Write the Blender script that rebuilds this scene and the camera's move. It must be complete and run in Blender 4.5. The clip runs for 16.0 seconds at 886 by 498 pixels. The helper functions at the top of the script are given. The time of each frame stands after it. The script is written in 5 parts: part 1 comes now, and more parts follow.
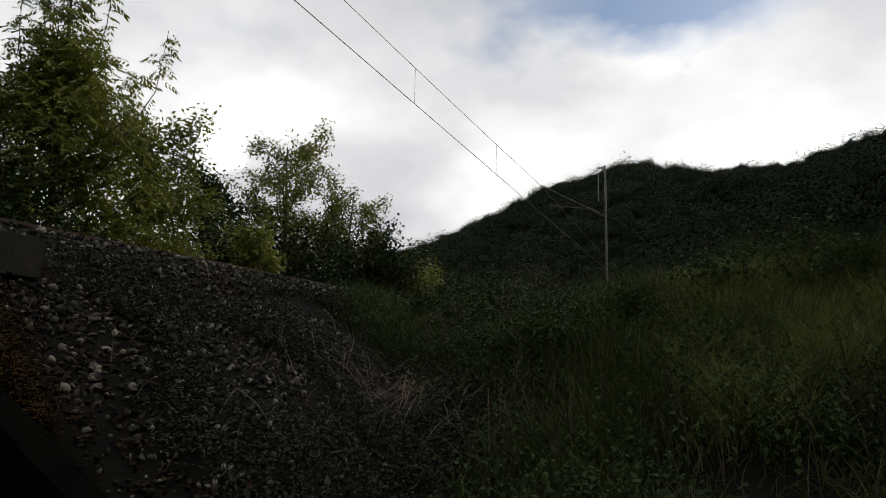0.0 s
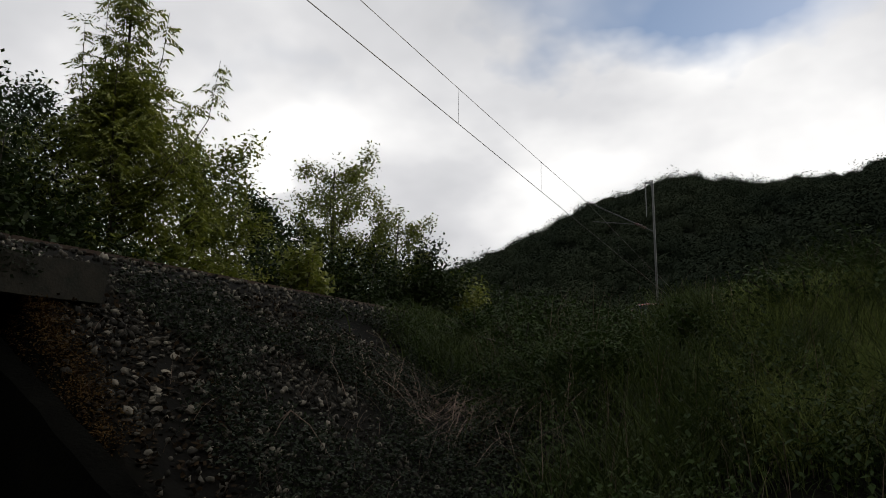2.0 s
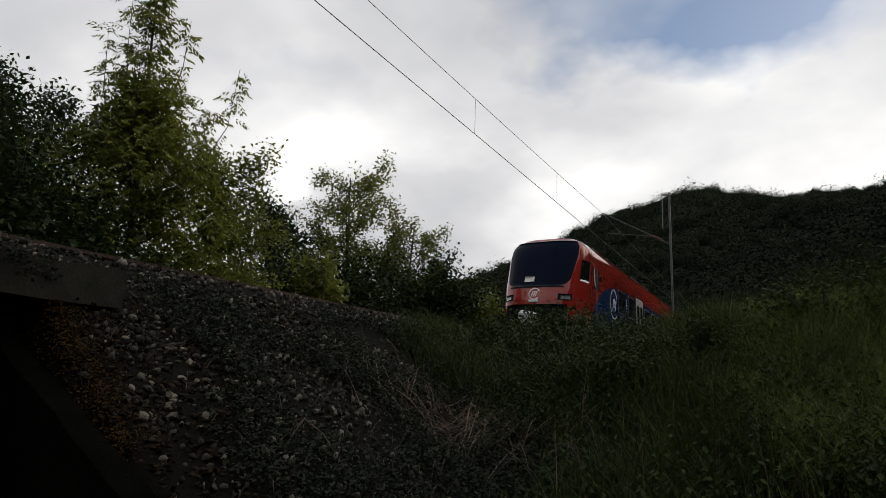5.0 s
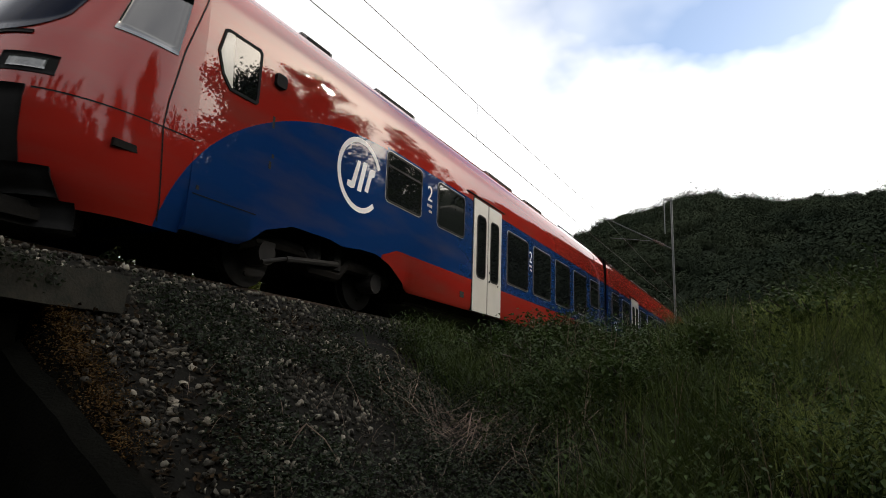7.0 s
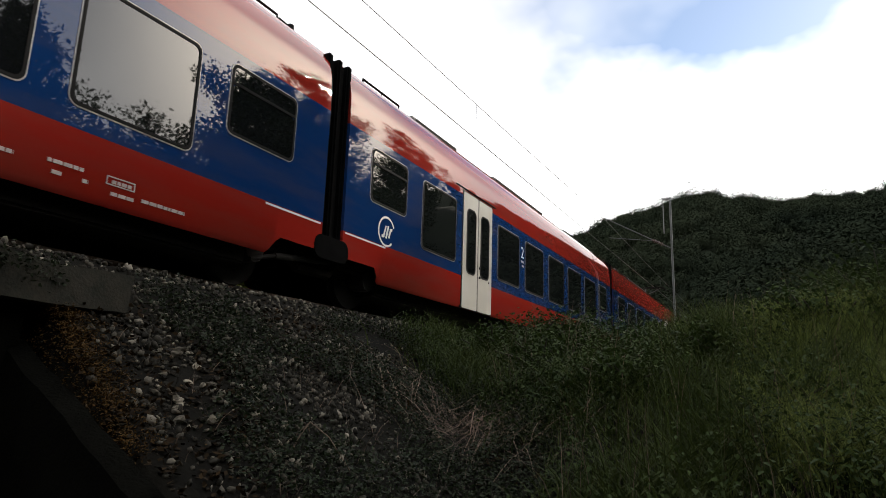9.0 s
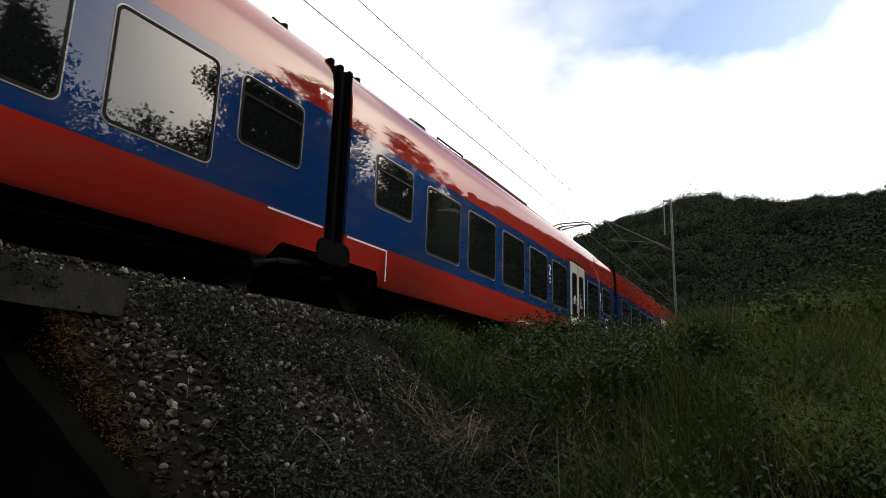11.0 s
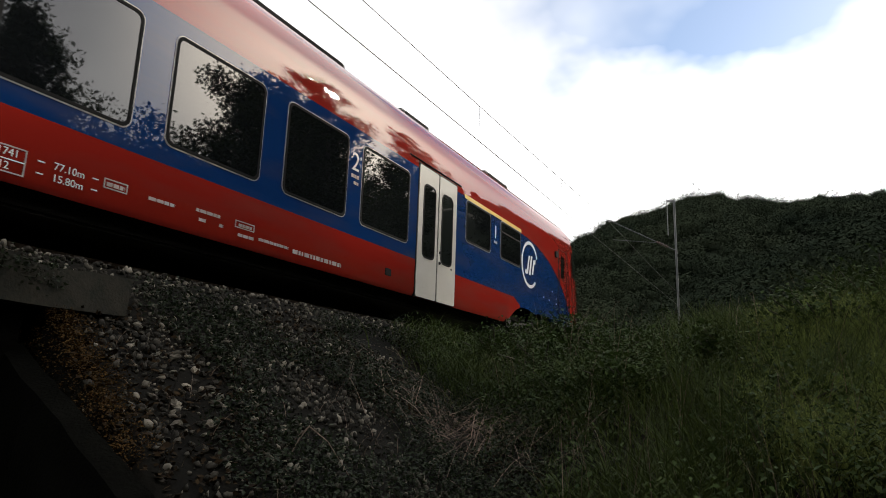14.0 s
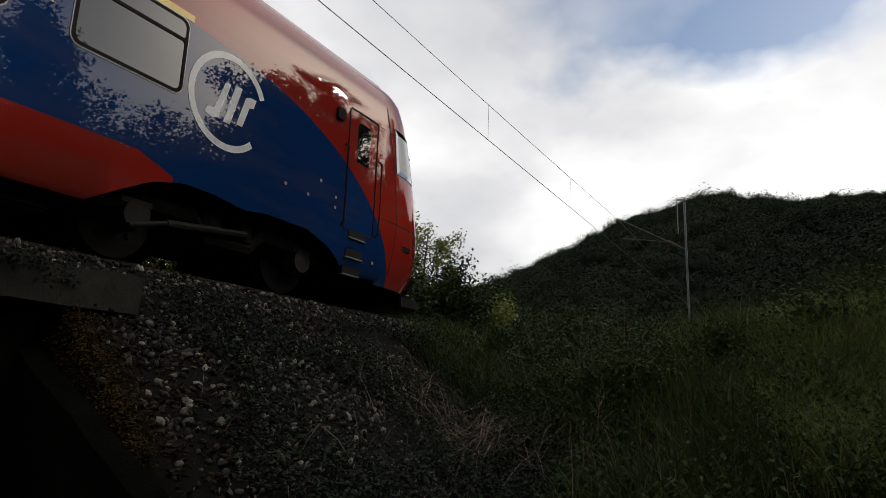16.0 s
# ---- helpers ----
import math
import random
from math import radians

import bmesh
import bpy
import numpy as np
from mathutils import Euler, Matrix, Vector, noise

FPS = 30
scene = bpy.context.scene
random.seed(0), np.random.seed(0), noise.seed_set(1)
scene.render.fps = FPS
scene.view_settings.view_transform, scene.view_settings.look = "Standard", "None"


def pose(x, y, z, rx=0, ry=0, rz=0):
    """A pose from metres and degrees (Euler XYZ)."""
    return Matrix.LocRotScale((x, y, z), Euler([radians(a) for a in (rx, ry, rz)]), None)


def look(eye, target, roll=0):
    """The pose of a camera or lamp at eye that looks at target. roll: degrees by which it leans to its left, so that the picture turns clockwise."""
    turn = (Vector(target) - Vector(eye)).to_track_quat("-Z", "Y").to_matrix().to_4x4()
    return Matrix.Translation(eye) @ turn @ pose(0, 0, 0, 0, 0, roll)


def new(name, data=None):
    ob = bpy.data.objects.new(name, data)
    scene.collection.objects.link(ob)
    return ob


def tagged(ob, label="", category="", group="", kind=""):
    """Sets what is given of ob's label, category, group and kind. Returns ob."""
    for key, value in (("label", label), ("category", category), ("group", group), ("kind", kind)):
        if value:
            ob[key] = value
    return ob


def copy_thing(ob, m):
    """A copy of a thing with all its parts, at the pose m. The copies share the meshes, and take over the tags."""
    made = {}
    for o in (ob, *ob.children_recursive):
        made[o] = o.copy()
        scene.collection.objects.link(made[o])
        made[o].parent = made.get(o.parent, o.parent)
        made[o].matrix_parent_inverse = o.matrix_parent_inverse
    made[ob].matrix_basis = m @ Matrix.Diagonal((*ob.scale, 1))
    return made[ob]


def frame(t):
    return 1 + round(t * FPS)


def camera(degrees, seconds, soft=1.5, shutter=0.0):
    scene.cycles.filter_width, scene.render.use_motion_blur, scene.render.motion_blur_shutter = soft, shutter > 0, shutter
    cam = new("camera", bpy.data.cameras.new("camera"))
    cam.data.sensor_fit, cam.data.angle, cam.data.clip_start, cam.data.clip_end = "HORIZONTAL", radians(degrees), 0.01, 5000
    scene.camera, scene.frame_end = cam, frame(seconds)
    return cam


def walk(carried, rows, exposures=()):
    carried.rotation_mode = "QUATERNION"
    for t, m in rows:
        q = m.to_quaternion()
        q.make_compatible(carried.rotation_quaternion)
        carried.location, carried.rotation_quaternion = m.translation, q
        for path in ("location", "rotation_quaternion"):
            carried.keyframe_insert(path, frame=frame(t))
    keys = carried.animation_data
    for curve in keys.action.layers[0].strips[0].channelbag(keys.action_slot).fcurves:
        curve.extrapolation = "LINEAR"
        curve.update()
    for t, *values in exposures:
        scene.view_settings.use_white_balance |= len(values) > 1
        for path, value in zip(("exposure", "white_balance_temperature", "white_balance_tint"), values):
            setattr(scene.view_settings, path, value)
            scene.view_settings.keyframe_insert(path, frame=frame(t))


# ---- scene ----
cam = camera(68.0, 16.0, 0.85, 0.05)
PATH = [
    (0.0, 0.031, -0.001, -1.272, 99.37, -1.21, 22.2),
    (0.5, 0.038, -0.001, -1.27, 98.63, -0.87, 22.12),
    (1.0, 0.028, 0.012, -1.27, 98.0, -1.11, 22.49),
    (1.5, 0.024, -0.007, -1.258, 99.6, -1.51, 22.82),
    (1.7, -0.001, 0.002, -1.249, 100.17, -1.26, 24.04),
    (2.0, 0.005, -0.017, -1.252, 100.9, -1.0, 26.22),
    (2.5, -0.003, -0.017, -1.252, 100.65, -1.49, 26.68),
    (3.0, -0.011, -0.02, -1.25, 101.22, -2.06, 27.1),
    (3.5, -0.012, -0.024, -1.247, 101.68, -2.18, 26.93),
    (4.0, -0.013, -0.02, -1.245, 101.45, -2.19, 27.08),
    (6.5, -0.008, -0.018, -1.245, 102.13, -1.84, 27.46),
    (7.0, -0.009, -0.019, -1.242, 102.09, -2.05, 27.45),
    (7.5, -0.005, -0.017, -1.246, 102.15, -2.04, 27.57),
    (8.0, -0.011, -0.013, -1.247, 102.2, -2.09, 27.44),
    (8.5, -0.008, -0.009, -1.249, 102.11, -2.04, 27.73),
    (9.0, -0.027, -0.047, -1.27, 102.2, -1.75, 27.4),
    (11.5, 0.004, -0.001, -1.253, 102.49, -1.61, 27.73),
    (12.0, 0.003, -0.0, -1.249, 102.58, -1.56, 28.06),
    (12.5, 0.0, 0.0, -1.25, 102.3, -1.9, 27.6),
    (13.0, -0.01, -0.001, -1.252, 102.26, -2.03, 27.49),
    (13.5, -0.015, -0.001, -1.253, 102.26, -1.96, 27.4),
    (14.0, -0.012, -0.008, -1.249, 102.32, -1.87, 27.74),
    (14.5, -0.014, -0.007, -1.251, 102.21, -1.93, 28.17),
    (15.0, -0.01, -0.013, -1.248, 102.18, -2.15, 28.25),
    (15.5, -0.015, -0.017, -1.249, 102.17, -2.08, 28.49),
    (16.0, -0.015, -0.014, -1.252, 102.2, -2.03, 28.5),
]
EXPOSURES = [(0.0, -1.1), (0.3, -0.65), (0.5, -0.35), (1.4, -0.45), (1.8, -0.9), (2.0, -1.15), (3.0, -1.32), (4.2, -1.38), (5.5, -1.05), (6.5, -0.8), (7.0, -0.33), (9.0, -0.3), (14.5, -0.35), (15.0, -0.72), (15.5, -1.0), (16.0, -1.05)]
walk(cam, [(t, pose(x, y, z, rx, ry, rz)) for t, x, y, z, rx, ry, rz in PATH], EXPOSURES)

# ---- light ----
SUN_AZ, SUN_EL = 38.0, 28.0      # degrees to the right of the track's far end, and up


def make_world():
    w = bpy.data.worlds.new("sky")
    scene.world = w
    w.use_nodes = True
    nt = w.node_tree
    n, l = nt.nodes, nt.links
    n.clear()
    out = n.new("ShaderNodeOutputWorld")
    bg = n.new("ShaderNodeBackground")
    sky = n.new("ShaderNodeTexSky")
    sky.sky_type = "NISHITA"
    sky.sun_disc = False
    sky.sun_elevation = radians(SUN_EL)
    sky.sun_rotation = radians(SUN_AZ)
    co = n.new("ShaderNodeTexCoord")
    # clear sky
    blue = n.new("ShaderNodeVectorMath")
    blue.operation = "SCALE"
    blue.inputs[3].default_value = 0.24
    l.new(sky.outputs[0], blue.inputs[0])
    # clouds: flattened towards the horizon
    sep = n.new("ShaderNodeSeparateXYZ")
    l.new(co.outputs["Generated"], sep.inputs[0])
    lift = n.new("ShaderNodeMath")
    lift.operation = "ADD"
    lift.inputs[1].default_value = 0.35
    l.new(sep.outputs[2], lift.inputs[0])
    flat = n.new("ShaderNodeVectorMath")
    flat.operation = "DIVIDE"
    l.new(co.outputs["Generated"], flat.inputs[0])
    l.new(lift.outputs[0], flat.inputs[1])

    def cloud(scale, detail, rough, offset):
        mp = n.new("ShaderNodeMapping")
        mp.inputs["Location"].default_value = offset
        l.new(flat.outputs[0], mp.inputs[0])
        t = n.new("ShaderNodeTexNoise")
        t.inputs["Scale"].default_value = scale
        t.inputs["Detail"].default_value = detail
        t.inputs["Roughness"].default_value = rough
        l.new(mp.outputs[0], t.inputs["Vector"])
        return t.outputs[0]

    def ramp(src, stops):
        r = n.new("ShaderNodeValToRGB")
        e = r.color_ramp.elements
        while len(e) < len(stops):
            e.new(0.5)
        for k, (p, c) in zip(e, stops):
            k.position, k.color = p, (*c, 1)
        l.new(src, r.inputs[0])
        return r.outputs[0]

    # the gap in the clouds over the hill: an uneven oval, measured across the sky ahead
    def op(kind, a, c=0.0):
        q = n.new("ShaderNodeMath")
        q.operation = kind
        for sock, v in zip(q.inputs, (a, c)):
            if isinstance(v, (int, float)):
                sock.default_value = v
            else:
                l.new(v, sock)
        return q.outputs[0]

    ahead = op("MAXIMUM", sep.outputs[1], 0.01)
    across, up = op("DIVIDE", sep.outputs[0], ahead), op("DIVIDE", sep.outputs[2], ahead)
    wob = op("MULTIPLY", op("SUBTRACT", cloud(3.4, 4.0, 0.55, (7.3, 2.2, 1.4)), 0.5), 0.30)
    wob2 = op("MULTIPLY", op("SUBTRACT", cloud(4.2, 4.0, 0.55, (1.3, 8.2, 3.4)), 0.5), 0.26)
    eu = op("DIVIDE", op("ADD", op("ADD", across, 0.14), wob), 0.39)
    ew = op("DIVIDE", op("ADD", op("SUBTRACT", up, 0.70), wob2), 0.25)
    oval = op("SQRT", op("ADD", op("MULTIPLY", eu, eu), op("MULTIPLY", ew, ew)))
    mr = n.new("ShaderNodeMapRange")
    mr.inputs["From Min"].default_value = 1.2
    mr.inputs["From Max"].default_value = 0.6
    mr.inputs["To Min"].default_value = 0.0
    mr.inputs["To Max"].default_value = 0.42
    l.new(oval, mr.inputs[0])
    cover = n.new("ShaderNodeMath")
    cover.operation = "SUBTRACT"
    l.new(cloud(1.3, 5.0, 0.5, (3.1, 1.2, 0.4)), cover.inputs[0])
    l.new(mr.outputs[0], cover.inputs[1])
    mask = ramp(cover.outputs[0], [(0.16, (0, 0, 0)), (0.42, (1, 1, 1))])
    # clouds are brighter towards the sun
    near = n.new("ShaderNodeVectorMath")
    near.operation = "DOT_PRODUCT"
    near.inputs[1].default_value = (math.sin(radians(SUN_AZ)), math.cos(radians(SUN_AZ)), 0.3)
    l.new(co.outputs["Generated"], near.inputs[0])
    glow = n.new("ShaderNodeMapRange")
    glow.inputs["From Min"].default_value, glow.inputs["From Max"].default_value = 0.5, 1.05
    glow.inputs["To Min"].default_value, glow.inputs["To Max"].default_value = 0.0, 0.13
    l.new(near.outputs["Value"], glow.inputs[0])
    thin = n.new("ShaderNodeMath")
    l.new(cloud(1.5, 5.0, 0.48, (0.3, 5.2, 1.9)), thin.inputs[0])
    l.new(glow.outputs[0], thin.inputs[1])
    # a sunlit cumulus head low over the trees
    puff = n.new("ShaderNodeVectorMath")
    puff.operation = "DISTANCE"
    puff.inputs[1].default_value = Vector((-0.645, 0.705, 0.285)).normalized()
    l.new(co.outputs["Generated"], puff.inputs[0])
    edge = op("ADD", puff.outputs["Value"], op("MULTIPLY", op("SUBTRACT", cloud(9.0, 5.0, 0.6, (2.0, 4.0, 6.0)), 0.5), 0.07))
    head = n.new("ShaderNodeMapRange")
    head.inputs["From Min"].default_value, head.inputs["From Max"].default_value = 0.046, 0.036
    head.inputs["To Min"].default_value, head.inputs["To Max"].default_value = 0.0, 0.22
    l.new(edge, head.inputs[0])
    lit = n.new("ShaderNodeMath")
    l.new(thin.outputs[0], lit.inputs[0])
    l.new(head.outputs[0], lit.inputs[1])
    tone = ramp(lit.outputs[0], [(0.30, (1.12, 1.14, 1.20)), (0.48, (1.62, 1.62, 1.66)), (0.66, (2.5, 2.47, 2.43))])
    mix = n.new("ShaderNodeMixRGB")
    l.new(mask, mix.inputs[0])
    l.new(blue.outputs[0], mix.inputs[1])
    l.new(tone, mix.inputs[2])
    # thin cloud round the sun shines warm
    at_sun = n.new("ShaderNodeVectorMath")
    at_sun.operation = "DOT_PRODUCT"
    at_sun.inputs[1].default_value = (math.sin(radians(SUN_AZ)) * math.cos(radians(SUN_EL)), math.cos(radians(SUN_AZ)) * math.cos(radians(SUN_EL)), math.sin(radians(SUN_EL)))
    l.new(co.outputs["Generated"], at_sun.inputs[0])
    ring_ = n.new("ShaderNodeMapRange")
    ring_.inputs["From Min"].default_value, ring_.inputs["From Max"].default_value = 0.94, 1.0
    l.new(at_sun.outputs["Value"], ring_.inputs[0])
    power = op("MULTIPLY", op("POWER", ring_.outputs[0], 2.2), 7.0)
    warm = n.new("ShaderNodeVectorMath")
    warm.operation = "SCALE"
    warm.inputs[0].default_value = (1.0, 0.84, 0.64)
    l.new(power, warm.inputs[3])
    total = n.new("ShaderNodeVectorMath")
    l.new(mix.outputs[0], total.inputs[0])
    l.new(warm.outputs[0], total.inputs[1])
    l.new(total.outputs[0], bg.inputs[0])
    bg.inputs[1].default_value = 1.0
    l.new(bg.outputs[0], out.inputs[0])


make_world()
sun = new("sun", bpy.data.lights.new("sun", "SUN"))
sun.data.energy = 2.4
sun.data.angle = radians(3)
sun.data.color = (1.0, 0.9, 0.76)
sd = Vector((math.sin(radians(SUN_AZ)) * math.cos(radians(SUN_EL)), math.cos(radians(SUN_AZ)) * math.cos(radians(SUN_EL)), math.sin(radians(SUN_EL))))
sun.matrix_world = look(sd * 50, (0, 0, 0))


# ---- materials ----
def mat(name, c1, c2, rough=0.6, metal=0.0, scale=6.0, fine=60.0, bump=0.0, coat=0.0, island=0.0, obj=0.0, transl=0.0, spec=0.5, pw=1.0):
    """Two colours mixed by coarse and fine noise; island and obj vary the tone piece by piece."""
    m = bpy.data.materials.new(name)
    m.use_nodes = True
    nt = m.node_tree
    n, l = nt.nodes, nt.links
    b = n["Principled BSDF"]
    co = n.new("ShaderNodeTexCoord")
    a = n.new("ShaderNodeTexNoise")
    a.inputs["Scale"].default_value, a.inputs["Detail"].default_value = scale, 5
    f = n.new("ShaderNodeTexNoise")
    f.inputs["Scale"].default_value, f.inputs["Detail"].default_value = fine, 3
    for t in (a, f):
        l.new(co.outputs["Object"], t.inputs["Vector"])
    add = n.new("ShaderNodeMath")
    add.operation = "MULTIPLY_ADD"
    add.inputs[1].default_value = 0.5
    l.new(f.outputs[0], add.inputs[0])
    l.new(a.outputs[0], add.inputs[2])
    mr = n.new("ShaderNodeMapRange")
    mr.inputs["From Min"].default_value, mr.inputs["From Max"].default_value = 0.5, 1.0
    l.new(add.outputs[0], mr.inputs[0])
    fac = mr.outputs[0]
    for amount, node, sock in ((island, "ShaderNodeNewGeometry", "Random Per Island"), (obj, "ShaderNodeObjectInfo", "Random")):
        if amount:
            g = n.new(node)
            mx = n.new("ShaderNodeMix")
            mx.inputs[0].default_value = amount
            l.new(fac, mx.inputs[2])
            if pw != 1.0:
                q = n.new("ShaderNodeMath")
                q.operation = "POWER"
                q.inputs[1].default_value = pw
                l.new(g.outputs[sock], q.inputs[0])
                l.new(q.outputs[0], mx.inputs[3])
            else:
                l.new(g.outputs[sock], mx.inputs[3])
            fac = mx.outputs[0]
    mix = n.new("ShaderNodeMixRGB")
    mix.inputs[1].default_value, mix.inputs[2].default_value = (*c1, 1), (*c2, 1)
    l.new(fac, mix.inputs[0])
    l.new(mix.outputs[0], b.inputs["Base Color"])
    b.inputs["Roughness"].default_value, b.inputs["Metallic"].default_value = rough, metal
    b.inputs["Specular IOR Level"].default_value = spec
    b.inputs["Coat Weight"].default_value, b.inputs["Coat Roughness"].default_value = coat, 0.03
    if bump:
        bp = n.new("ShaderNodeBump")
        bp.inputs["Strength"].default_value, bp.inputs["Distance"].default_value = bump, 0.02
        l.new(add.outputs[0], bp.inputs["Height"])
        l.new(bp.outputs[0], b.inputs["Normal"])
    if transl:
        tr = n.new("ShaderNodeBsdfTranslucent")
        ms = n.new("ShaderNodeMixShader")
        ms.inputs[0].default_value = transl
        l.new(mix.outputs[0], tr.inputs[0])
        l.new(b.outputs[0], ms.inputs[1])
        l.new(tr.outputs[0], ms.inputs[2])
        l.new(ms.outputs[0], n["Material Output"].inputs[0])
    return m


LEN = 77.1


def livery():
    """Red coach paint with the blue window band, which runs down over the cab ends in a curve."""
    m = bpy.data.materials.new("livery_paint")
    m.use_nodes = True
    nt = m.node_tree
    n, l = nt.nodes, nt.links
    b = n["Principled BSDF"]
    co = n.new("ShaderNodeTexCoord")
    sep = n.new("ShaderNodeSeparateXYZ")
    l.new(co.outputs["Object"], sep.inputs[0])

    def op(kind, a, c=0.0):
        q = n.new("ShaderNodeMath")
        q.operation = kind
        for s, v in zip(q.inputs, (a, c)):
            if isinstance(v, (int, float)):
                s.default_value = v
            else:
                l.new(v, s)
        return q.outputs[0]

    y, z = sep.outputs[1], sep.outputs[2]
    yy = op("MINIMUM", y, op("SUBTRACT", LEN, y))
    ey = op("DIVIDE", op("SUBTRACT", yy, 6.1), 4.28)
    ez = op("DIVIDE", op("SUBTRACT", z, 0.2), 2.48)
    inside = op("LESS_THAN", op("ADD", op("MULTIPLY", ey, ey), op("MULTIPLY", ez, ez)), 1.0)
    end = op("LESS_THAN", yy, 6.1)
    # lower edge of the band: down to the sill near the end bogies
    low = op("ADD", 1.03, op("MULTIPLY", op("MINIMUM", op("SUBTRACT", yy, 6.55), 0.0), 0.35))
    band = op("MULTIPLY", op("GREATER_THAN", z, low), op("LESS_THAN", z, 2.74))
    blue = op("ADD", op("MULTIPLY", end, inside), op("MULTIPLY", op("SUBTRACT", 1.0, end), band))
    mix = n.new("ShaderNodeMixRGB")
    mix.inputs[1].default_value, mix.inputs[2].default_value = (0.285, 0.018, 0.012, 1), (0.006, 0.032, 0.125, 1)
    l.new(blue, mix.inputs[0])
    # road dirt, streaked along the body, stronger low down as spray leaves it
    t = n.new("ShaderNodeTexNoise")
    t.inputs["Scale"].default_value, t.inputs["Detail"].default_value = 1.3, 6
    mp = n.new("ShaderNodeMapping")
    mp.inputs["Scale"].default_value = (1, 0.5, 2.5)
    l.new(co.outputs["Object"], mp.inputs[0])
    l.new(mp.outputs[0], t.inputs["Vector"])
    dirt = n.new("ShaderNodeMixRGB")
    dirt.inputs[2].default_value = (0.10, 0.075, 0.06, 1)
    mr = n.new("ShaderNodeMapRange")
    mr.inputs["From Min"].default_value, mr.inputs["From Max"].default_value, mr.inputs["To Max"].default_value = 0.45, 0.8, 0.30
    l.new(t.outputs[0], mr.inputs[0])
    l.new(mr.outputs[0], dirt.inputs[0])
    l.new(mix.outputs[0], dirt.inputs[1])
    l.new(dirt.outputs[0], b.inputs["Base Color"])
    b.inputs["Roughness"].default_value = 0.6
    b.inputs["Specular IOR Level"].default_value = 0.0
    b.inputs["Coat Weight"].default_value, b.inputs["Coat Roughness"].default_value = 1.0, 0.012
    b.inputs["Coat IOR"].default_value = 1.66
    # sheet metal is never quite flat
    w = n.new("ShaderNodeTexNoise")
    w.inputs["Scale"].default_value, w.inputs["Detail"].default_value = 1.6, 1
    l.new(co.outputs["Object"], w.inputs["Vector"])
    bp = n.new("ShaderNodeBump")
    bp.inputs["Strength"].default_value, bp.inputs["Distance"].default_value = 0.06, 0.02
    l.new(w.outputs[0], bp.inputs["Height"])
    l.new(bp.outputs[0], b.inputs["Normal"])
    l.new(bp.outputs[0], b.inputs["Coat Normal"])
    return m


M_LIV = livery()
M_CAB = M_LIV.copy()
M_CAB.name = "cab_paint"
M_CAB.node_tree.nodes["Principled BSDF"].inputs["Coat IOR"].default_value = 1.5
M_DOOR = mat("door_paint", (0.50, 0.48, 0.43), (0.60, 0.58, 0.53), 0.35, 0, 2, 40, 0, 0.6)
M_GLASS = mat("tinted_glass", (0.004, 0.005, 0.006), (0.007, 0.008, 0.009), 0.01, 0, 1, 8, 0, 1.0, spec=0.5)
M_SHIELD = mat("windscreen_glass", (0.0015, 0.004, 0.014), (0.0025, 0.006, 0.020), 0.05, 0, 1, 8, 0, 0.0, spec=0.04)
M_GLASS.node_tree.nodes["Principled BSDF"].inputs["Coat IOR"].default_value = 1.6
M_RUBBER = mat("black_rubber", (0.006, 0.006, 0.006), (0.011, 0.011, 0.011), 0.7, spec=0.1)
M_RIM = mat("aluminium_rim", (0.22, 0.23, 0.24), (0.32, 0.32, 0.33), 0.35, 0.4)
M_WHITE = mat("white_marking", (0.72, 0.72, 0.72), (0.8, 0.8, 0.8), 0.45, 0, 3, 40, 0, 0.5)
M_YEL = mat("yellow_marking", (0.75, 0.50, 0.05), (0.8, 0.55, 0.08), 0.4, 0, 3, 40, 0, 0.5)
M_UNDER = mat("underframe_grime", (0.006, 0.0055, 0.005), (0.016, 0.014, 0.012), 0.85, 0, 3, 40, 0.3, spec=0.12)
# steel darkened to near black, with the shade under the train in its colour
M_STEEL = mat("worn_shaded_steel", (0.004, 0.0036, 0.0032), (0.011, 0.0095, 0.008), 0.8, 0.1, 8, 60, 0.2)
M_RAIL = mat("rail_steel", (0.035, 0.022, 0.016), (0.07, 0.045, 0.03), 0.6, 0.5, 8, 60, 0.2)
M_BELLOW = mat("bellows_rubber", (0.003, 0.003, 0.003), (0.006, 0.006, 0.006), 0.9, spec=0.02)
M_ROOFK = mat("roof_unit_paint", (0.05, 0.05, 0.055), (0.10, 0.10, 0.105), 0.55, 0.1)
M_CONC = mat("mossy_concrete", (0.006, 0.007, 0.004), (0.036, 0.031, 0.020), 0.95, 0, 5, 50, 0.5)
M_MOULD = mat("rusty_mould", (0.018, 0.010, 0.004), (0.125, 0.070, 0.020), 0.95, 0, 4, 40, 0.3, island=0.5, spec=0.1)
M_FADED = mat("faded_marking", (0.34, 0.25, 0.23), (0.50, 0.42, 0.40), 0.5, 0, 6, 60, 0, 0.5)
# near-black: the shade inside the culvert is put into the stone's colour
M_DARKW = mat("shaded_stone", (0.002, 0.002, 0.0015), (0.006, 0.006, 0.0045), 1.0, 0, 3, 50, 0.8, spec=0.03)
M_STONE = mat("ballast_stone", (0.005, 0.0048, 0.004), (0.30, 0.27, 0.215), 0.9, 0, 1.1, 60, 0.5, island=0.85, spec=0.12, pw=5.0)
M_STONE1 = mat("ballast_stone_single", (0.005, 0.0048, 0.004), (0.34, 0.30, 0.235), 0.9, 0, 5, 60, 0.5, obj=0.88, spec=0.12, pw=3.0)
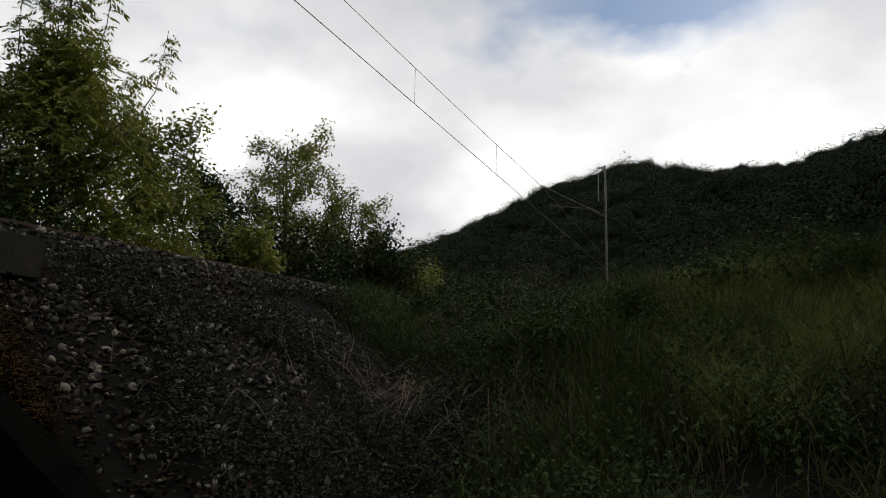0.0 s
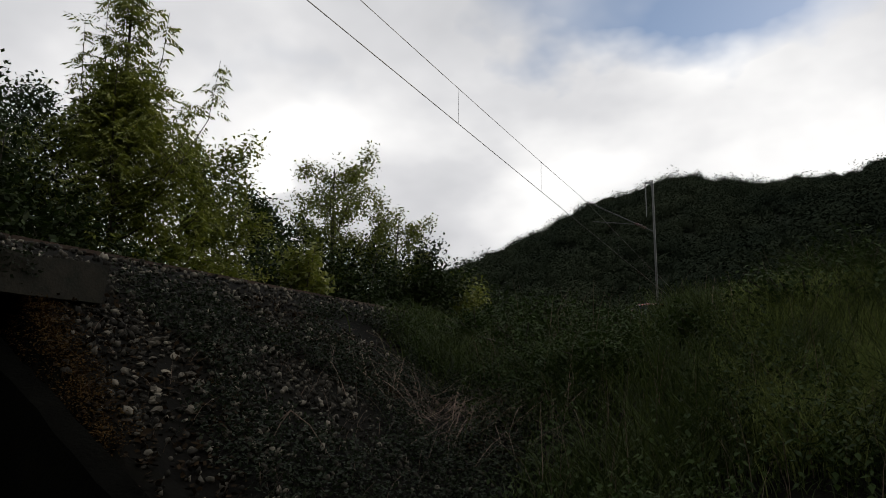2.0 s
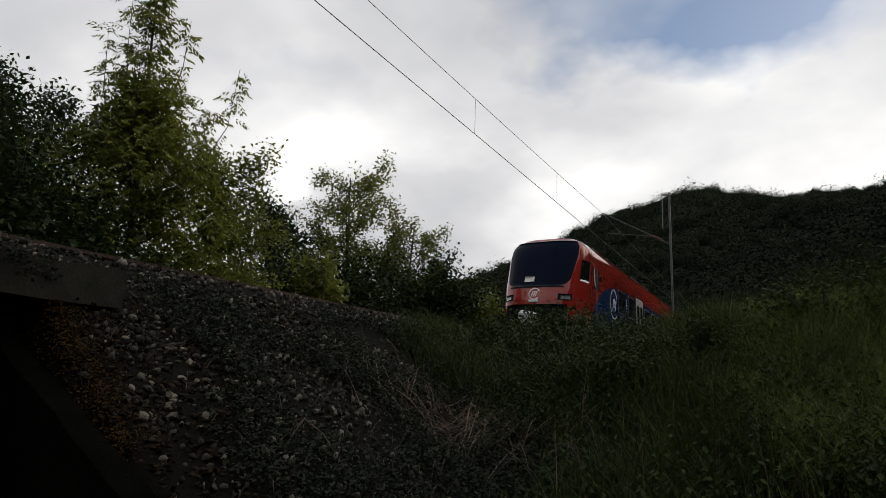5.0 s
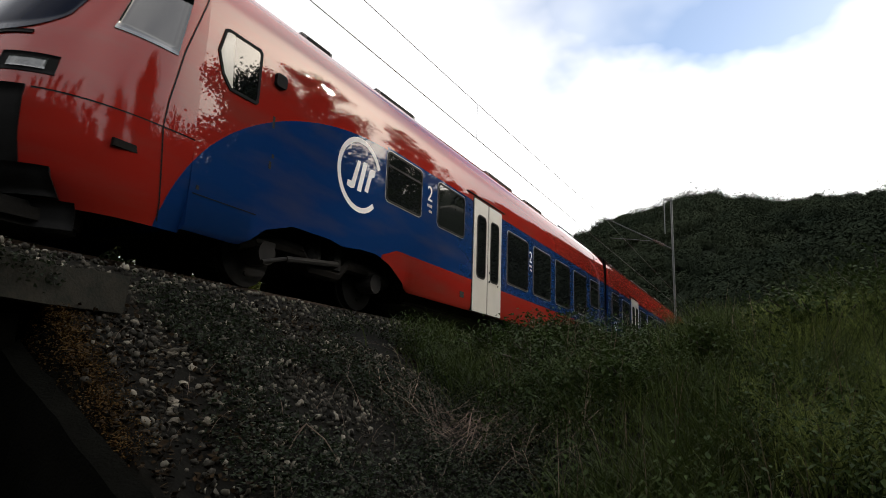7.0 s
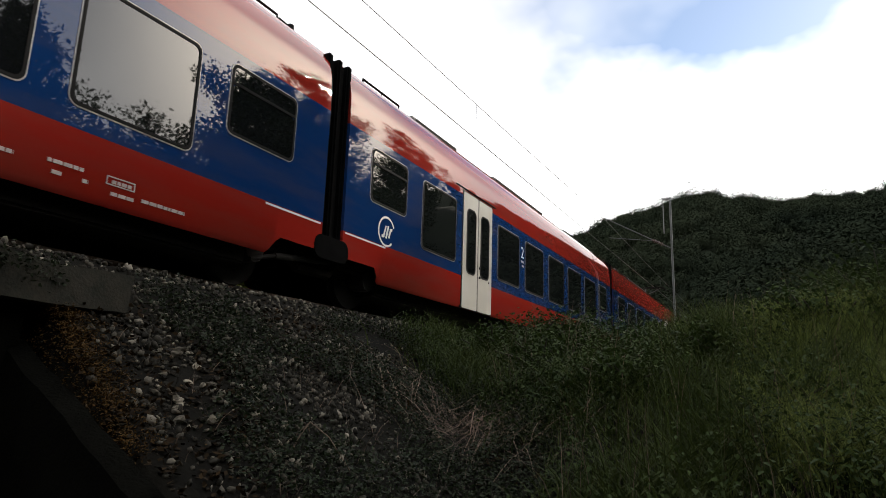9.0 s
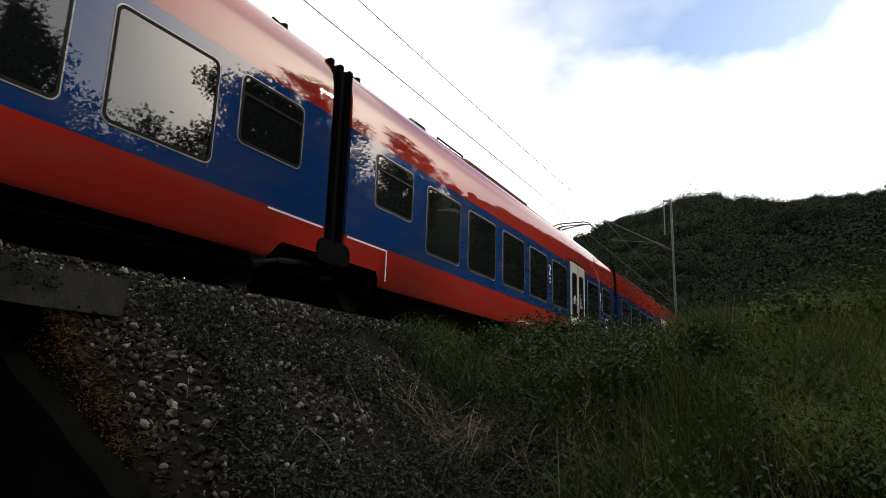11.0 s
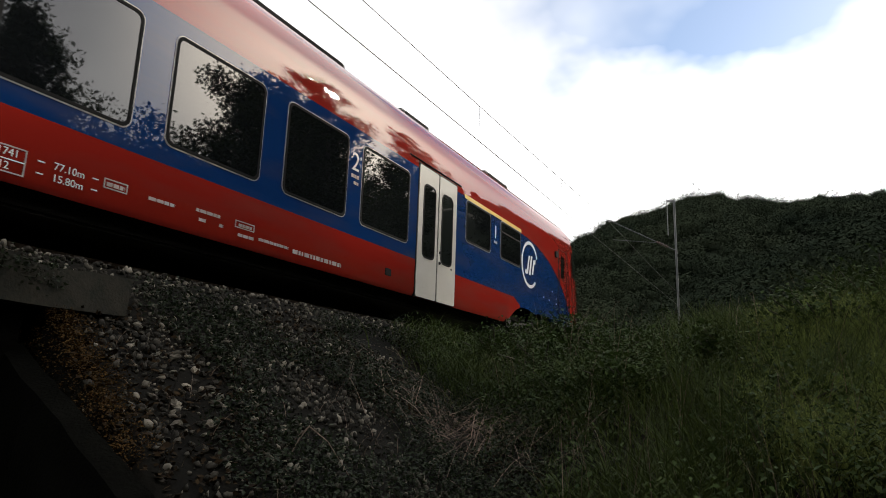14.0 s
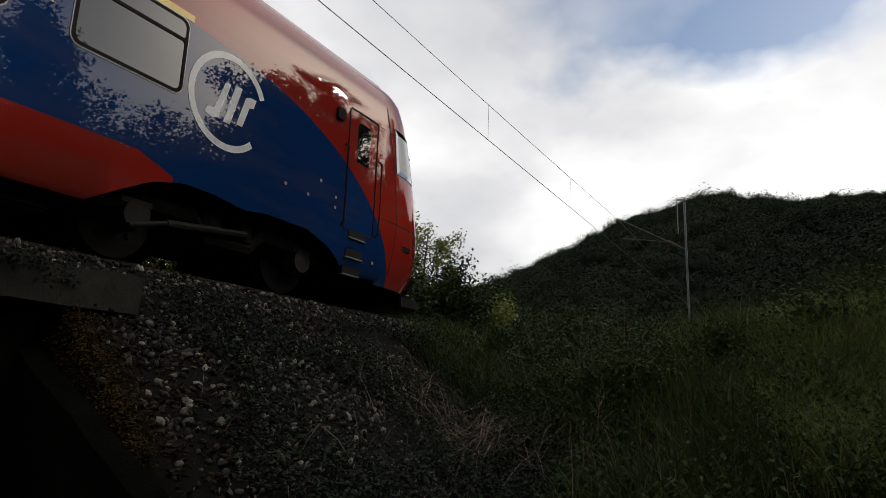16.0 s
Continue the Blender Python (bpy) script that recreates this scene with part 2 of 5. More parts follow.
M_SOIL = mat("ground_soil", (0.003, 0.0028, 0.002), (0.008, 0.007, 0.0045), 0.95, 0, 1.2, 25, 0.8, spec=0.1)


def undergrowth(m):
    """Bare soil by the line gives way to leafy undergrowth on the hillsides."""
    nt = m.node_tree
    n, l = nt.nodes, nt.links
    b = n["Principled BSDF"]
    soil = b.inputs["Base Color"].links[0].from_socket
    co = n.new("ShaderNodeTexCoord")
    flat = n.new("ShaderNodeVectorMath")
    flat.operation = "LENGTH"
    l.new(co.outputs["Object"], flat.inputs[0])
    far = n.new("ShaderNodeMapRange")
    far.inputs["From Min"].default_value, far.inputs["From Max"].default_value = 30, 55
    l.new(flat.outputs["Value"], far.inputs[0])
    t = n.new("ShaderNodeTexNoise")
    t.inputs["Scale"].default_value, t.inputs["Detail"].default_value = 0.25, 8
    l.new(co.outputs["Object"], t.inputs["Vector"])
    green = n.new("ShaderNodeMixRGB")
    green.inputs[1].default_value, green.inputs[2].default_value = (0.006, 0.010, 0.007, 1), (0.028, 0.035, 0.020, 1)
    l.new(t.outputs[0], green.inputs[0])
    mix = n.new("ShaderNodeMixRGB")
    l.new(far.outputs[0], mix.inputs[0])
    l.new(soil, mix.inputs[1])
    l.new(green.outputs[0], mix.inputs[2])
    l.new(mix.outputs[0], b.inputs["Base Color"])


undergrowth(M_SOIL)
M_GRASS = mat("grass_blade", (0.007, 0.016, 0.003), (0.100, 0.132, 0.030), 0.6, 0, 0.5, 20, 0, 0, island=0.55, transl=0.3, spec=0.25, pw=2.0)
# lighter copy of the grass: the sunlight on it is part of the colour
M_GRASS2 = mat("sunlit_grass_blade", (0.045, 0.075, 0.016), (0.32, 0.36, 0.11), 0.6, 0, 0.8, 20, 0, 0, island=0.6, transl=0.45, spec=0.25)
M_WEED = mat("weed_leaf", (0.007, 0.017, 0.004), (0.050, 0.078, 0.018), 0.7, 0, 0.7, 20, 0, 0, island=0.5, transl=0.25, spec=0.15)
M_STRAW = mat("dry_stalk", (0.030, 0.019, 0.013), (0.26, 0.185, 0.135), 0.85, 0, 2, 20, 0, 0, island=0.7)
M_LITTER = mat("leaf_litter", (0.006, 0.004, 0.0025), (0.040, 0.024, 0.010), 0.9, 0, 1, 20, 0, 0, island=0.7, spec=0.1)
M_IVY = mat("embankment_leaf", (0.004, 0.009, 0.003), (0.030, 0.042, 0.018), 0.6, 0, 1, 20, 0, 0, island=0.6, transl=0.2, spec=0.2)
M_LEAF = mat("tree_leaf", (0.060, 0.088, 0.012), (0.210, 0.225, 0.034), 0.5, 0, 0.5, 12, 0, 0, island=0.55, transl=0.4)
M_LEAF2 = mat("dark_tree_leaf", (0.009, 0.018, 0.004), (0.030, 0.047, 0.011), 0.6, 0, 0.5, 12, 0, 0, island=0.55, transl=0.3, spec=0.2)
M_FOREST = mat("forest_leaf", (0.008, 0.013, 0.010), (0.038, 0.046, 0.027), 0.9, 0, 0.035, 0.33, 0, 0, island=0.10, spec=0.0)
M_BARK = mat("tree_bark", (0.03, 0.025, 0.02), (0.08, 0.07, 0.055), 0.9, 0, 6, 40, 0.8)
M_WIRE = mat("copper_wire", (0.03, 0.03, 0.03), (0.05, 0.05, 0.05), 0.5, 0.5)
M_MAST = mat("galvanised_steel", (0.13, 0.135, 0.135), (0.21, 0.215, 0.215), 0.5, 0.3, 3, 30)
M_WRAP = mat("grey_plastic_cover", (0.35, 0.36, 0.38), (0.55, 0.56, 0.58), 0.4, 0, 5, 30, 0.6)
M_LAMP = mat("headlamp_glass", (0.03, 0.035, 0.035), (0.10, 0.11, 0.11), 0.1, 0, 6, 30, 0, 1.0)
M_INS = mat("brown_insulator", (0.06, 0.03, 0.02), (0.10, 0.05, 0.03), 0.3)
M_SLEEP = mat("concrete_sleeper", (0.16, 0.15, 0.13), (0.26, 0.25, 0.22), 0.9, 0, 4, 40, 0.5)


# ---- mesh helpers ----
def mesh_ob(name, verts, faces, material, parent=None, label="", smooth=False):
    me = bpy.data.meshes.new(name)
    me.from_pydata([tuple(v) for v in verts], [], [tuple(f) for f in faces])
    me.materials.append(material)
    if smooth:
        me.polygons.foreach_set("use_smooth", [True] * len(me.polygons))
    me.update()
    ob = new(name, me)
    if parent:
        ob.parent = parent
    if label:
        ob["label"] = label
    return ob


def part(name, bm, material, parent, label="", smooth=False):
    me = bpy.data.meshes.new(name)
    bmesh.ops.recalc_face_normals(bm, faces=bm.faces)
    bm.to_mesh(me)
    bm.free()
    me.materials.append(material)
    if smooth:
        me.polygons.foreach_set("use_smooth", [True] * len(me.polygons))
    ob = new(name, me)
    if parent:
        ob.parent = parent
    if label:
        ob["label"] = label
    return ob


def box(bm, x0, x1, y0, y1, z0, z1, bevel=0.0):
    r = bmesh.ops.create_cube(bm, size=1.0, matrix=Matrix.Translation(((x0 + x1) / 2, (y0 + y1) / 2, (z0 + z1) / 2)) @ Matrix.Diagonal((x1 - x0, y1 - y0, z1 - z0, 1)))
    if bevel:
        edges = {e for v in r["verts"] for e in v.link_edges}
        bmesh.ops.bevel(bm, geom=list(edges), offset=bevel, segments=2, affect="EDGES")
    return bm


def tube(bm, pts, r, seg=6, r_end=None):
    """A round bar through the points, tapering to r_end."""
    pts = [Vector(p) for p in pts]
    rings = []
    for i, p in enumerate(pts):
        d = (pts[min(i + 1, len(pts) - 1)] - pts[max(i - 1, 0)]).normalized()
        q = d.to_track_quat("Z", "Y")
        k = i / max(len(pts) - 1, 1)
        rad = r if r_end is None else r + (r_end - r) * k
        rings.append([bm.verts.new(p + q @ Vector((math.cos(a) * rad, math.sin(a) * rad, 0))) for a in (2 * math.pi * j / seg for j in range(seg))])
    for a, c in zip(rings, rings[1:]):
        for j in range(seg):
            bm.faces.new((a[j], a[(j + 1) % seg], c[(j + 1) % seg], c[j]))
    bm.faces.new(rings[0][::-1])
    bm.faces.new(rings[-1])
    return bm


def cyl(bm, centre, axis, r, length, seg=20):
    a = Vector(axis).normalized() * length / 2
    return tube(bm, [Vector(centre) - a, Vector(centre) + a], r, seg)


def quads(name, verts, material, parent=None, per=4, label=""):
    """Loose quads (or per-gons) from an (n * per, 3) array."""
    v = np.asarray(verts, dtype=np.float32).reshape(-1, 3)
    k = len(v) // per
    me = bpy.data.meshes.new(name)
    me.vertices.add(len(v))
    me.vertices.foreach_set("co", v.ravel())
    me.loops.add(len(v))
    me.loops.foreach_set("vertex_index", np.arange(len(v), dtype=np.int32))
    me.polygons.add(k)
    me.polygons.foreach_set("loop_start", np.arange(0, len(v), per, dtype=np.int32))
    me.polygons.foreach_set("loop_total", np.full(k, per, dtype=np.int32))
    me.materials.append(material)
    me.update(calc_edges=True)
    me.validate()
    ob = new(name, me)
    if parent:
        ob.parent = parent
    if label:
        ob["label"] = label
    return ob


def strips(name, pts, width, material, parent=None):
    """Tapered blades. pts: (n, k, 3) spines; width: (n,) or (n, k) half widths."""
    n, k, _ = pts.shape
    a = np.random.uniform(0, 2 * np.pi, n)
    side = np.stack([np.cos(a), np.sin(a), np.zeros(n)], 1)[:, None, :]
    taper = np.linspace(1, 0.12, k)[None, :, None]
    w = np.asarray(width).reshape(n, 1, 1) * taper
    v = np.stack([pts - side * w, pts + side * w], 2).reshape(-1, 3)     # n, k, 2
    base = (np.arange(n) * k * 2)[:, None, None]
    j = (np.arange(k - 1) * 2)[None, :, None]
    f = (base + j + np.array([0, 1, 3, 2])[None, None, :]).reshape(-1)
    me = bpy.data.meshes.new(name)
    me.vertices.add(len(v))
    me.vertices.foreach_set("co", v.astype(np.float32).ravel())
    me.loops.add(len(f))
    me.loops.foreach_set("vertex_index", f.astype(np.int32))
    m = len(f) // 4
    me.polygons.add(m)
    me.polygons.foreach_set("loop_start", np.arange(0, len(f), 4, dtype=np.int32))
    me.polygons.foreach_set("loop_total", np.full(m, 4, dtype=np.int32))
    me.materials.append(material)
    me.update(calc_edges=True)
    ob = new(name, me)
    if parent:
        ob.parent = parent
    return ob


# ---- ground ----
TRACK = -7.21


def smooth(a, b, v):
    k = np.clip((v - a) / (b - a), 0, 1)
    return k * k * (3 - 2 * k)


# behind the camera the ridge is unseen, raised to block low sky light
RIDGE_AZ = [-180, -120, -80, -60, -40, -30, -24, -21.5, -18.6, -15.2, -11.8, -6.4, -2.7, 1.4, 4.5, 7.7, 12, 20, 40, 80, 120, 180]
RIDGE_EL = [20, 14, 8, 6, 6, 6.2, 7.2, 8.3, 9.75, 11.35, 12.8, 14.0, 13.7, 12.9, 13.2, 13.3, 14.4, 17, 15, 13, 18, 20]


def ground(x, y):
    """Height of the earth: the track's bank, the cut at the culvert, the overgrown rise ahead, the valley's sides."""
    x, y = np.asarray(x, float), np.asarray(y, float)
    d = np.abs(x - TRACK)
    slope = -0.285 - np.maximum(d - 2.02, 0) / 1.40
    cut = smooth(0.16, -0.06, y - (2.55 - 0.155 * (x + 4.6))) * (y > -9) * (x > -4.85)
    right = slope * (1 - cut) - 4.0 * cut
    base = -2.45 + 1.78 * smooth(3.2, 9.5, y + 0.10 * x) + 0.32 * smooth(-3, 2, x) * smooth(5, 9, y)
    base = base + 0.10 * np.sin(1.7 * x + 0.6) * np.cos(1.3 * y) * smooth(2, 5, y)
    left = np.maximum(slope, -0.95 + 0.08 * np.sin(x) * np.cos(0.7 * y))
    h = np.where(x > TRACK, np.maximum(right, base), left)
    r = np.hypot(x, y)
    az = np.degrees(np.arctan2(x, y))
    top = 150 * np.tan(np.radians(np.interp(az, RIDGE_AZ, RIDGE_EL)))
    top = top * (1 + 0.012 * np.sin(az * 0.8) + 0.006 * np.sin(az * 2.3 + 1))
    near = 85 * np.tan(np.radians(np.interp(az, [-14, -6, -3.6, 2.2, 7, 20, 40], [0, 5.0, 7.6, 9.4, 10.8, 16, 14])))
    far = np.maximum(smooth(60, 150, r) * (top + 1.0), smooth(45, 85, r) * near * (1 - 0.25 * smooth(85, 110, r)))
    return h * (1 - smooth(70, 120, r)) + far


def build_ground():
    rad = np.concatenate([np.arange(0.4, 14, 0.2), np.geomspace(14, 3000, 70)])
    az = np.radians(np.concatenate([np.arange(-180, -80, 3), np.arange(-80, 20, 0.8), np.arange(20, 180, 3)]))
    R_, A_ = np.meshgrid(rad, az, indexing="ij")
    x, y = R_ * np.sin(A_), R_ * np.cos(A_)
    z = ground(x, y)
    v = np.stack([x, y, z], -1).reshape(-1, 3).tolist()
    n = len(az)
    f = [(i * n + j, i * n + (j + 1) % n, (i + 1) * n + (j + 1) % n, (i + 1) * n + j) for i in range(len(rad) - 1) for j in range(n)]
    v.append((0, 0, float(ground(0, 0))))
    f += [(len(v) - 1, (j + 1) % n, j) for j in range(n)]
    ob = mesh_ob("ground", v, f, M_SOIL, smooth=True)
    return tagged(ob, "dark soil of a railway bank and wooded valley", "ground", kind="structure")


build_ground()


def gz(x, y):
    return float(ground(x, y))


# ---- track ----
def build_track():
    for side in (-1, 1):
        bm = bmesh.new()
        x = TRACK + side * 0.7535
        box(bm, x - 0.036, x + 0.036, -45, 160, -0.05, 0.0, 0.01)
        box(bm, x - 0.009, x + 0.009, -45, 160, -0.14, -0.05)
        box(bm, x - 0.07, x + 0.07, -45, 160, -0.165, -0.14)
        tagged(part("rail", bm, M_RAIL, None), "rusty steel running rail on concrete sleepers", "rail", "rails", "structure")
    bm = bmesh.new()
    box(bm, TRACK - 1.3, TRACK + 1.3, -0.13, 0.13, -0.38, -0.17, 0.02)
    first = tagged(part("sleeper", bm, M_SLEEP, None), "grey concrete sleeper bedded in ballast", "sleeper", "sleepers", "structure")
    for k in range(1, 90):
        copy_thing(first, pose(0, -8 + 0.6 * k, 0))
    first.location.y = -8


build_track()


# ---- culvert head ----
def rough_block(bm, x0, x1, y0, y1, z0, z1, cuts=10, amp=0.02, top=None):
    """A worn block: cut across its length and roughened."""
    ys = np.linspace(y0, y1, cuts)
    rings = []
    for y in ys:
        t = 0 if top is None else top(y)
        ring = []
        for x, z in ((x0, z0), (x1, z0), (x1, z1 + t), (x0, z1 + t)):
            o = noise.noise_vector(Vector((x * 3, y * 3, z * 3))) * amp
            ring.append(bm.verts.new(Vector((x, y, z)) + o))
        rings.append(ring)
    for a, c in zip(rings, rings[1:]):
        for j in range(4):
            bm.faces.new((a[j], a[(j + 1) % 4], c[(j + 1) % 4], c[j]))
    bm.faces.new(rings[0][::-1])
    bm.faces.new(rings[-1])
    return bm


culvert = tagged(new("culvert_head"), "weathered concrete culvert head below the ballast", "culvert", kind="structure")
part("coping_slab", rough_block(bmesh.new(), -5.0, -4.42, -7.0, 3.24, -0.76, -0.50, 34, 0.045), M_CONC, culvert, "mossy concrete coping slab")
part("head_wall", rough_block(bmesh.new(), -4.95, -4.56, -7.0, 2.55, -4.6, -0.76, 20, 0.04), M_DARKW, culvert, "dark stone head wall with the culvert's shade in its colour")


def wing():
    bm = bmesh.new()
    n = 26
    rings = []
    for i in range(n):
        k = i / (n - 1)
        x = -4.6 + 2.9 * k
        y = 2.55 - 0.45 * k
        top = -1.02 - 1.22 * k + 0.03 * noise.noise(Vector((x * 4, y, 0)))
        rings.append([bm.verts.new((x + 0.02 * noise.noise(Vector((x * 5, a, b))), yy, b)) for yy, b, a in ((y - 0.30, -4.6, 0), (y + 0.10, -4.6, 1), (y + 0.05 + 0.04 * noise.noise(Vector((x * 6, 3, 0))), top, 2), (y - 0.06, top - 0.07, 3))])
    for a, c in zip(rings, rings[1:]):
        for j in range(4):
            bm.faces.new((a[j], a[(j + 1) % 4], c[(j + 1) % 4], c[j]))
    bm.faces.new(rings[0][::-1])
    bm.faces.new(rings[-1])
    return bm


part("wing_wall", wing(), M_DARKW, culvert, "dark wing wall with sloping top, shade put into its colour")


# ---- overhead line ----
def overhead():
    wire = tagged(new("contact_line"), "dark overhead contact wire hung from a carrier wire", "overhead wire")
    ys = np.linspace(-32, 152, 93)

    def mess(y):
        k = ((y + 32) % 61.1) / 61.1
        return 6.70 - 1.1 * 4 * k * (1 - k) * 0.38

    bm = bmesh.new()
    tube(bm, [(TRACK + 0.1, y, 5.40) for y in ys], 0.011, 5)
    part("contact_wire", bm, M_WIRE, wire)
    bm = bmesh.new()
    tube(bm, [(TRACK + 0.1, y, mess(y)) for y in ys], 0.009, 5)
    part("carrier_wire", bm, M_WIRE, wire)
    for y in (-20, -10, -1, 7, 15.1, 22.3, 36, 44, 52, 60, 68):
        bm = bmesh.new()
        tube(bm, [(TRACK + 0.1, y, 5.40), (TRACK + 0.1, y, mess(y))], 0.005, 4)
        part("dropper", bm, M_WIRE, wire)
    mast = tagged(new("overhead_line_mast"), "slim grey steel overhead line mast with bracket arm", "mast")
    x0, y0 = -4.18, 29.1
    z0 = gz(x0, y0) - 0.3
    bm = bmesh.new()
    for dx in (-0.035, 0.035):
        box(bm, x0 + dx - 0.005, x0 + dx + 0.005, y0 - 0.05, y0 + 0.05, z0, 7.4)
    box(bm, x0 - 0.035, x0 + 0.035, y0 - 0.005, y0 + 0.005, z0, 7.4)
    part("column", bm, M_MAST, mast)
    bm = bmesh.new()
    tube(bm, [(x0, y0, 5.05), (TRACK + 0.1, y0, 6.72)], 0.022, 8)
    part("bracket_arm", bm, M_ROOFK, mast)
    bm = bmesh.new()
    tube(bm, [(x0 - 0.5, y0, 5.42), (TRACK + 0.35, y0, 5.75)], 0.014, 8)
    part("steady_arm", bm, M_ROOFK, mast)
    bm = bmesh.new()
    tube(bm, [(x0 - 0.30, y0, 5.75), (x0 - 0.30, y0, 7.4)], 0.02, 8)
    box(bm, x0 - 0.30, x0, y0 - 0.03, y0 + 0.03, 7.25, 7.33)
    part("tension_rod", bm, M_MAST, mast)
    bm = bmesh.new()
    for k in range(7):
        cyl(bm, (x0 - 0.35 - 0.07 * k, y0, 5.25 + 0.04 * k), (-2.6, 0, 1.67), 0.07 if k % 2 else 0.04, 0.05, 10)
    part("insulator", bm, M_INS, mast)


overhead()


# ---- train ----
SILL = 0.38
PROFILE = [(1.41, 1.06), (1.41, 1.9), (1.41, 2.74), (1.408, 2.98), (1.395, 3.25), (1.345, 3.52), (1.20, 3.73), (0.88, 3.87), (0.4, 3.93), (0.0, 3.94)]
J = (21.05, 38.33, 56.06)


def sill_at(s):
    """Lower edge of the side: raised in the end bogies' double arches and beside the joints."""
    yy = min(s, LEN - s)
    z = SILL
    if 2.98 < yy < 7.0:
        z = float(np.interp(yy, [2.98, 3.1, 3.4, 3.9, 4.7, 5.05, 5.5, 5.95, 6.35, 6.7, 7.0], [0.38, 0.44, 0.66, 0.82, 0.83, 0.78, 0.84, 0.85, 0.75, 0.56, 0.38]))
    for j in J:
        if abs(s - j) < 1.28:
            z = max(z, SILL + 0.24 * min(1, (1.28 - abs(s - j)) / 0.15))
    return z


train = tagged(new("train"), "red and blue four-car electric passenger train running on the track", "train")


def section(s):
    z = sill_at(s)
    right = [(1.36 if z < 0.45 else 1.405, z), (1.405, z + 0.06)] + PROFILE
    return [(x, s, h) for x, h in right] + [(-x, s, h) for x, h in right[-2::-1]]


def coach(a, b):
    ss = sorted(set(np.round(np.concatenate([np.arange(a, b, 0.5), np.arange(max(a, 2.9), min(b, 7.1), 0.1), np.arange(max(a, LEN - 7.1), min(b, LEN - 2.9), 0.1), [b]] + [np.arange(max(a, j - 1.4), min(b, j + 1.4), 0.08) for j in J]), 3)))
    v, f = [], []
    for s in ss:
        v += section(s)
    n = len(section(a))
    for i in range(len(ss) - 1):
        f += [(i * n + j, i * n + j + 1, (i + 1) * n + j + 1, (i + 1) * n + j) for j in range(n - 1)]
    k = len(v)
    v += v[:n] + v[(len(ss) - 1) * n:len(ss) * n]
    f.append(tuple(range(k + n - 1, k - 1, -1)))
    f.append(tuple(range(k + n, k + 2 * n)))
    ob = mesh_ob("coach_body", v, f, M_LIV, train, smooth=False)
    me = ob.data
    me.polygons.foreach_set("use_smooth", [len(p.vertices) == 4 for p in me.polygons])
    return ob


# nose: a surface over height and angle, for the end at s = 0
N_Z = [0.34, 0.60, 0.95, 1.30, 1.60, 1.90, 2.10, 2.50, 2.98, 3.25, 3.52, 3.73, 3.87, 3.94]
N_S = [0.55, 0.30, 0.20, 0.18, 0.22, 0.30, 0.36, 0.56, 0.82, 0.98, 1.15, 1.32, 1.52, 1.95]
N_W = [1.30, 1.36, 1.40, 1.41, 1.41, 1.41, 1.41, 1.41, 1.408, 1.395, 1.345, 1.20, 0.88, 0.02]
NOSE_END = 2.15


def nose_pt(z, th, out=0.0):
    s0, w = np.interp(z, N_Z, N_S), np.interp(z, N_Z, N_W)
    p = 2.0 / 2.9
    c, s = max(math.cos(th), 0.0) ** p, math.copysign(abs(math.sin(th)) ** p, th)
    k = (NOSE_END - s0)
    return Vector(((w + out) * s, s0 + k * (1 - c) - out * c, z))


def nose_patch(name, z0, z1, t0, t1, material, parent, far, out=0.0, nz=8, nt=10, label="", lean=0.0, flare=0.0, dip=0.0):
    """A piece of the nose's skin between two heights and two angles (degrees); far: at the train's tail."""
    v, f = [], []

    def at(i, j):
        """Height and angle of a grid point: flare widens the top, dip rounds the lower corners."""
        u = abs(2 * j / nt - 1)
        lo = z0 + dip * u ** 5
        return lo + (z1 - lo) * i / nz, radians((t0 + (t1 - t0) * j / nt) * (1 + flare * i / nz) + lean * (i / nz))

    for i in range(nz + 1):
        for j in range(nt + 1):
            z, a = at(i, j)
            p = nose_pt(z, max(min(a, math.pi / 2), -math.pi / 2), out)
            v.append((p.x if not far else -p.x, p.y if not far else LEN - p.y, p.z))
    n = nt + 1
    f = [(i * n + j, i * n + j + 1, (i + 1) * n + j + 1, (i + 1) * n + j) for i in range(nz) for j in range(nt)]
    if out:
        # edge turned back to the skin
        edge = [j for j in range(n)] + [i * n + nt for i in range(1, nz + 1)] + [nz * n + j for j in range(nt - 1, -1, -1)] + [i * n for i in range(nz - 1, 0, -1)]
        k0 = len(v)
        for e in edge:
            i, j = divmod(e, n)
            z, a = at(i, j)
            p = nose_pt(z, max(min(a, math.pi / 2), -math.pi / 2), -0.01)
            v.append((p.x if not far else -p.x, p.y if not far else LEN - p.y, p.z))
        m = len(edge)
        f += [(edge[q], edge[(q + 1) % m], k0 + (q + 1) % m, k0 + q) for q in range(m)]
    return mesh_ob(name, v, f, material, parent, label, smooth=True)


def rounded(y0, y1, z0, z1, r, seg=5):
    pts = []
    for cy, cz, a0 in ((y1 - r, z1 - r, 0), (y0 + r, z1 - r, 90), (y0 + r, z0 + r, 180), (y1 - r, z0 + r, 270)):
        for k in range(seg + 1):
            a = radians(a0 + 90 * k / seg)
            pts.append((cy + r * math.cos(a), cz + r * math.sin(a)))
    return pts


def plate(name, pts, x0, x1, material, parent, label=""):
    """A flat piece on the side: outline in (s, z), from x0 out to x1."""
    bm = bmesh.new()
    a = [bm.verts.new((x0, y, z)) for y, z in pts]
    c = [bm.verts.new((x1, y, z)) for y, z in pts]
    bm.faces.new(c)
    for i in range(len(pts)):
        bm.faces.new((a[i], a[(i + 1) % len(pts)], c[(i + 1) % len(pts)], c[i]))
    return part(name, bm, material, parent, label)


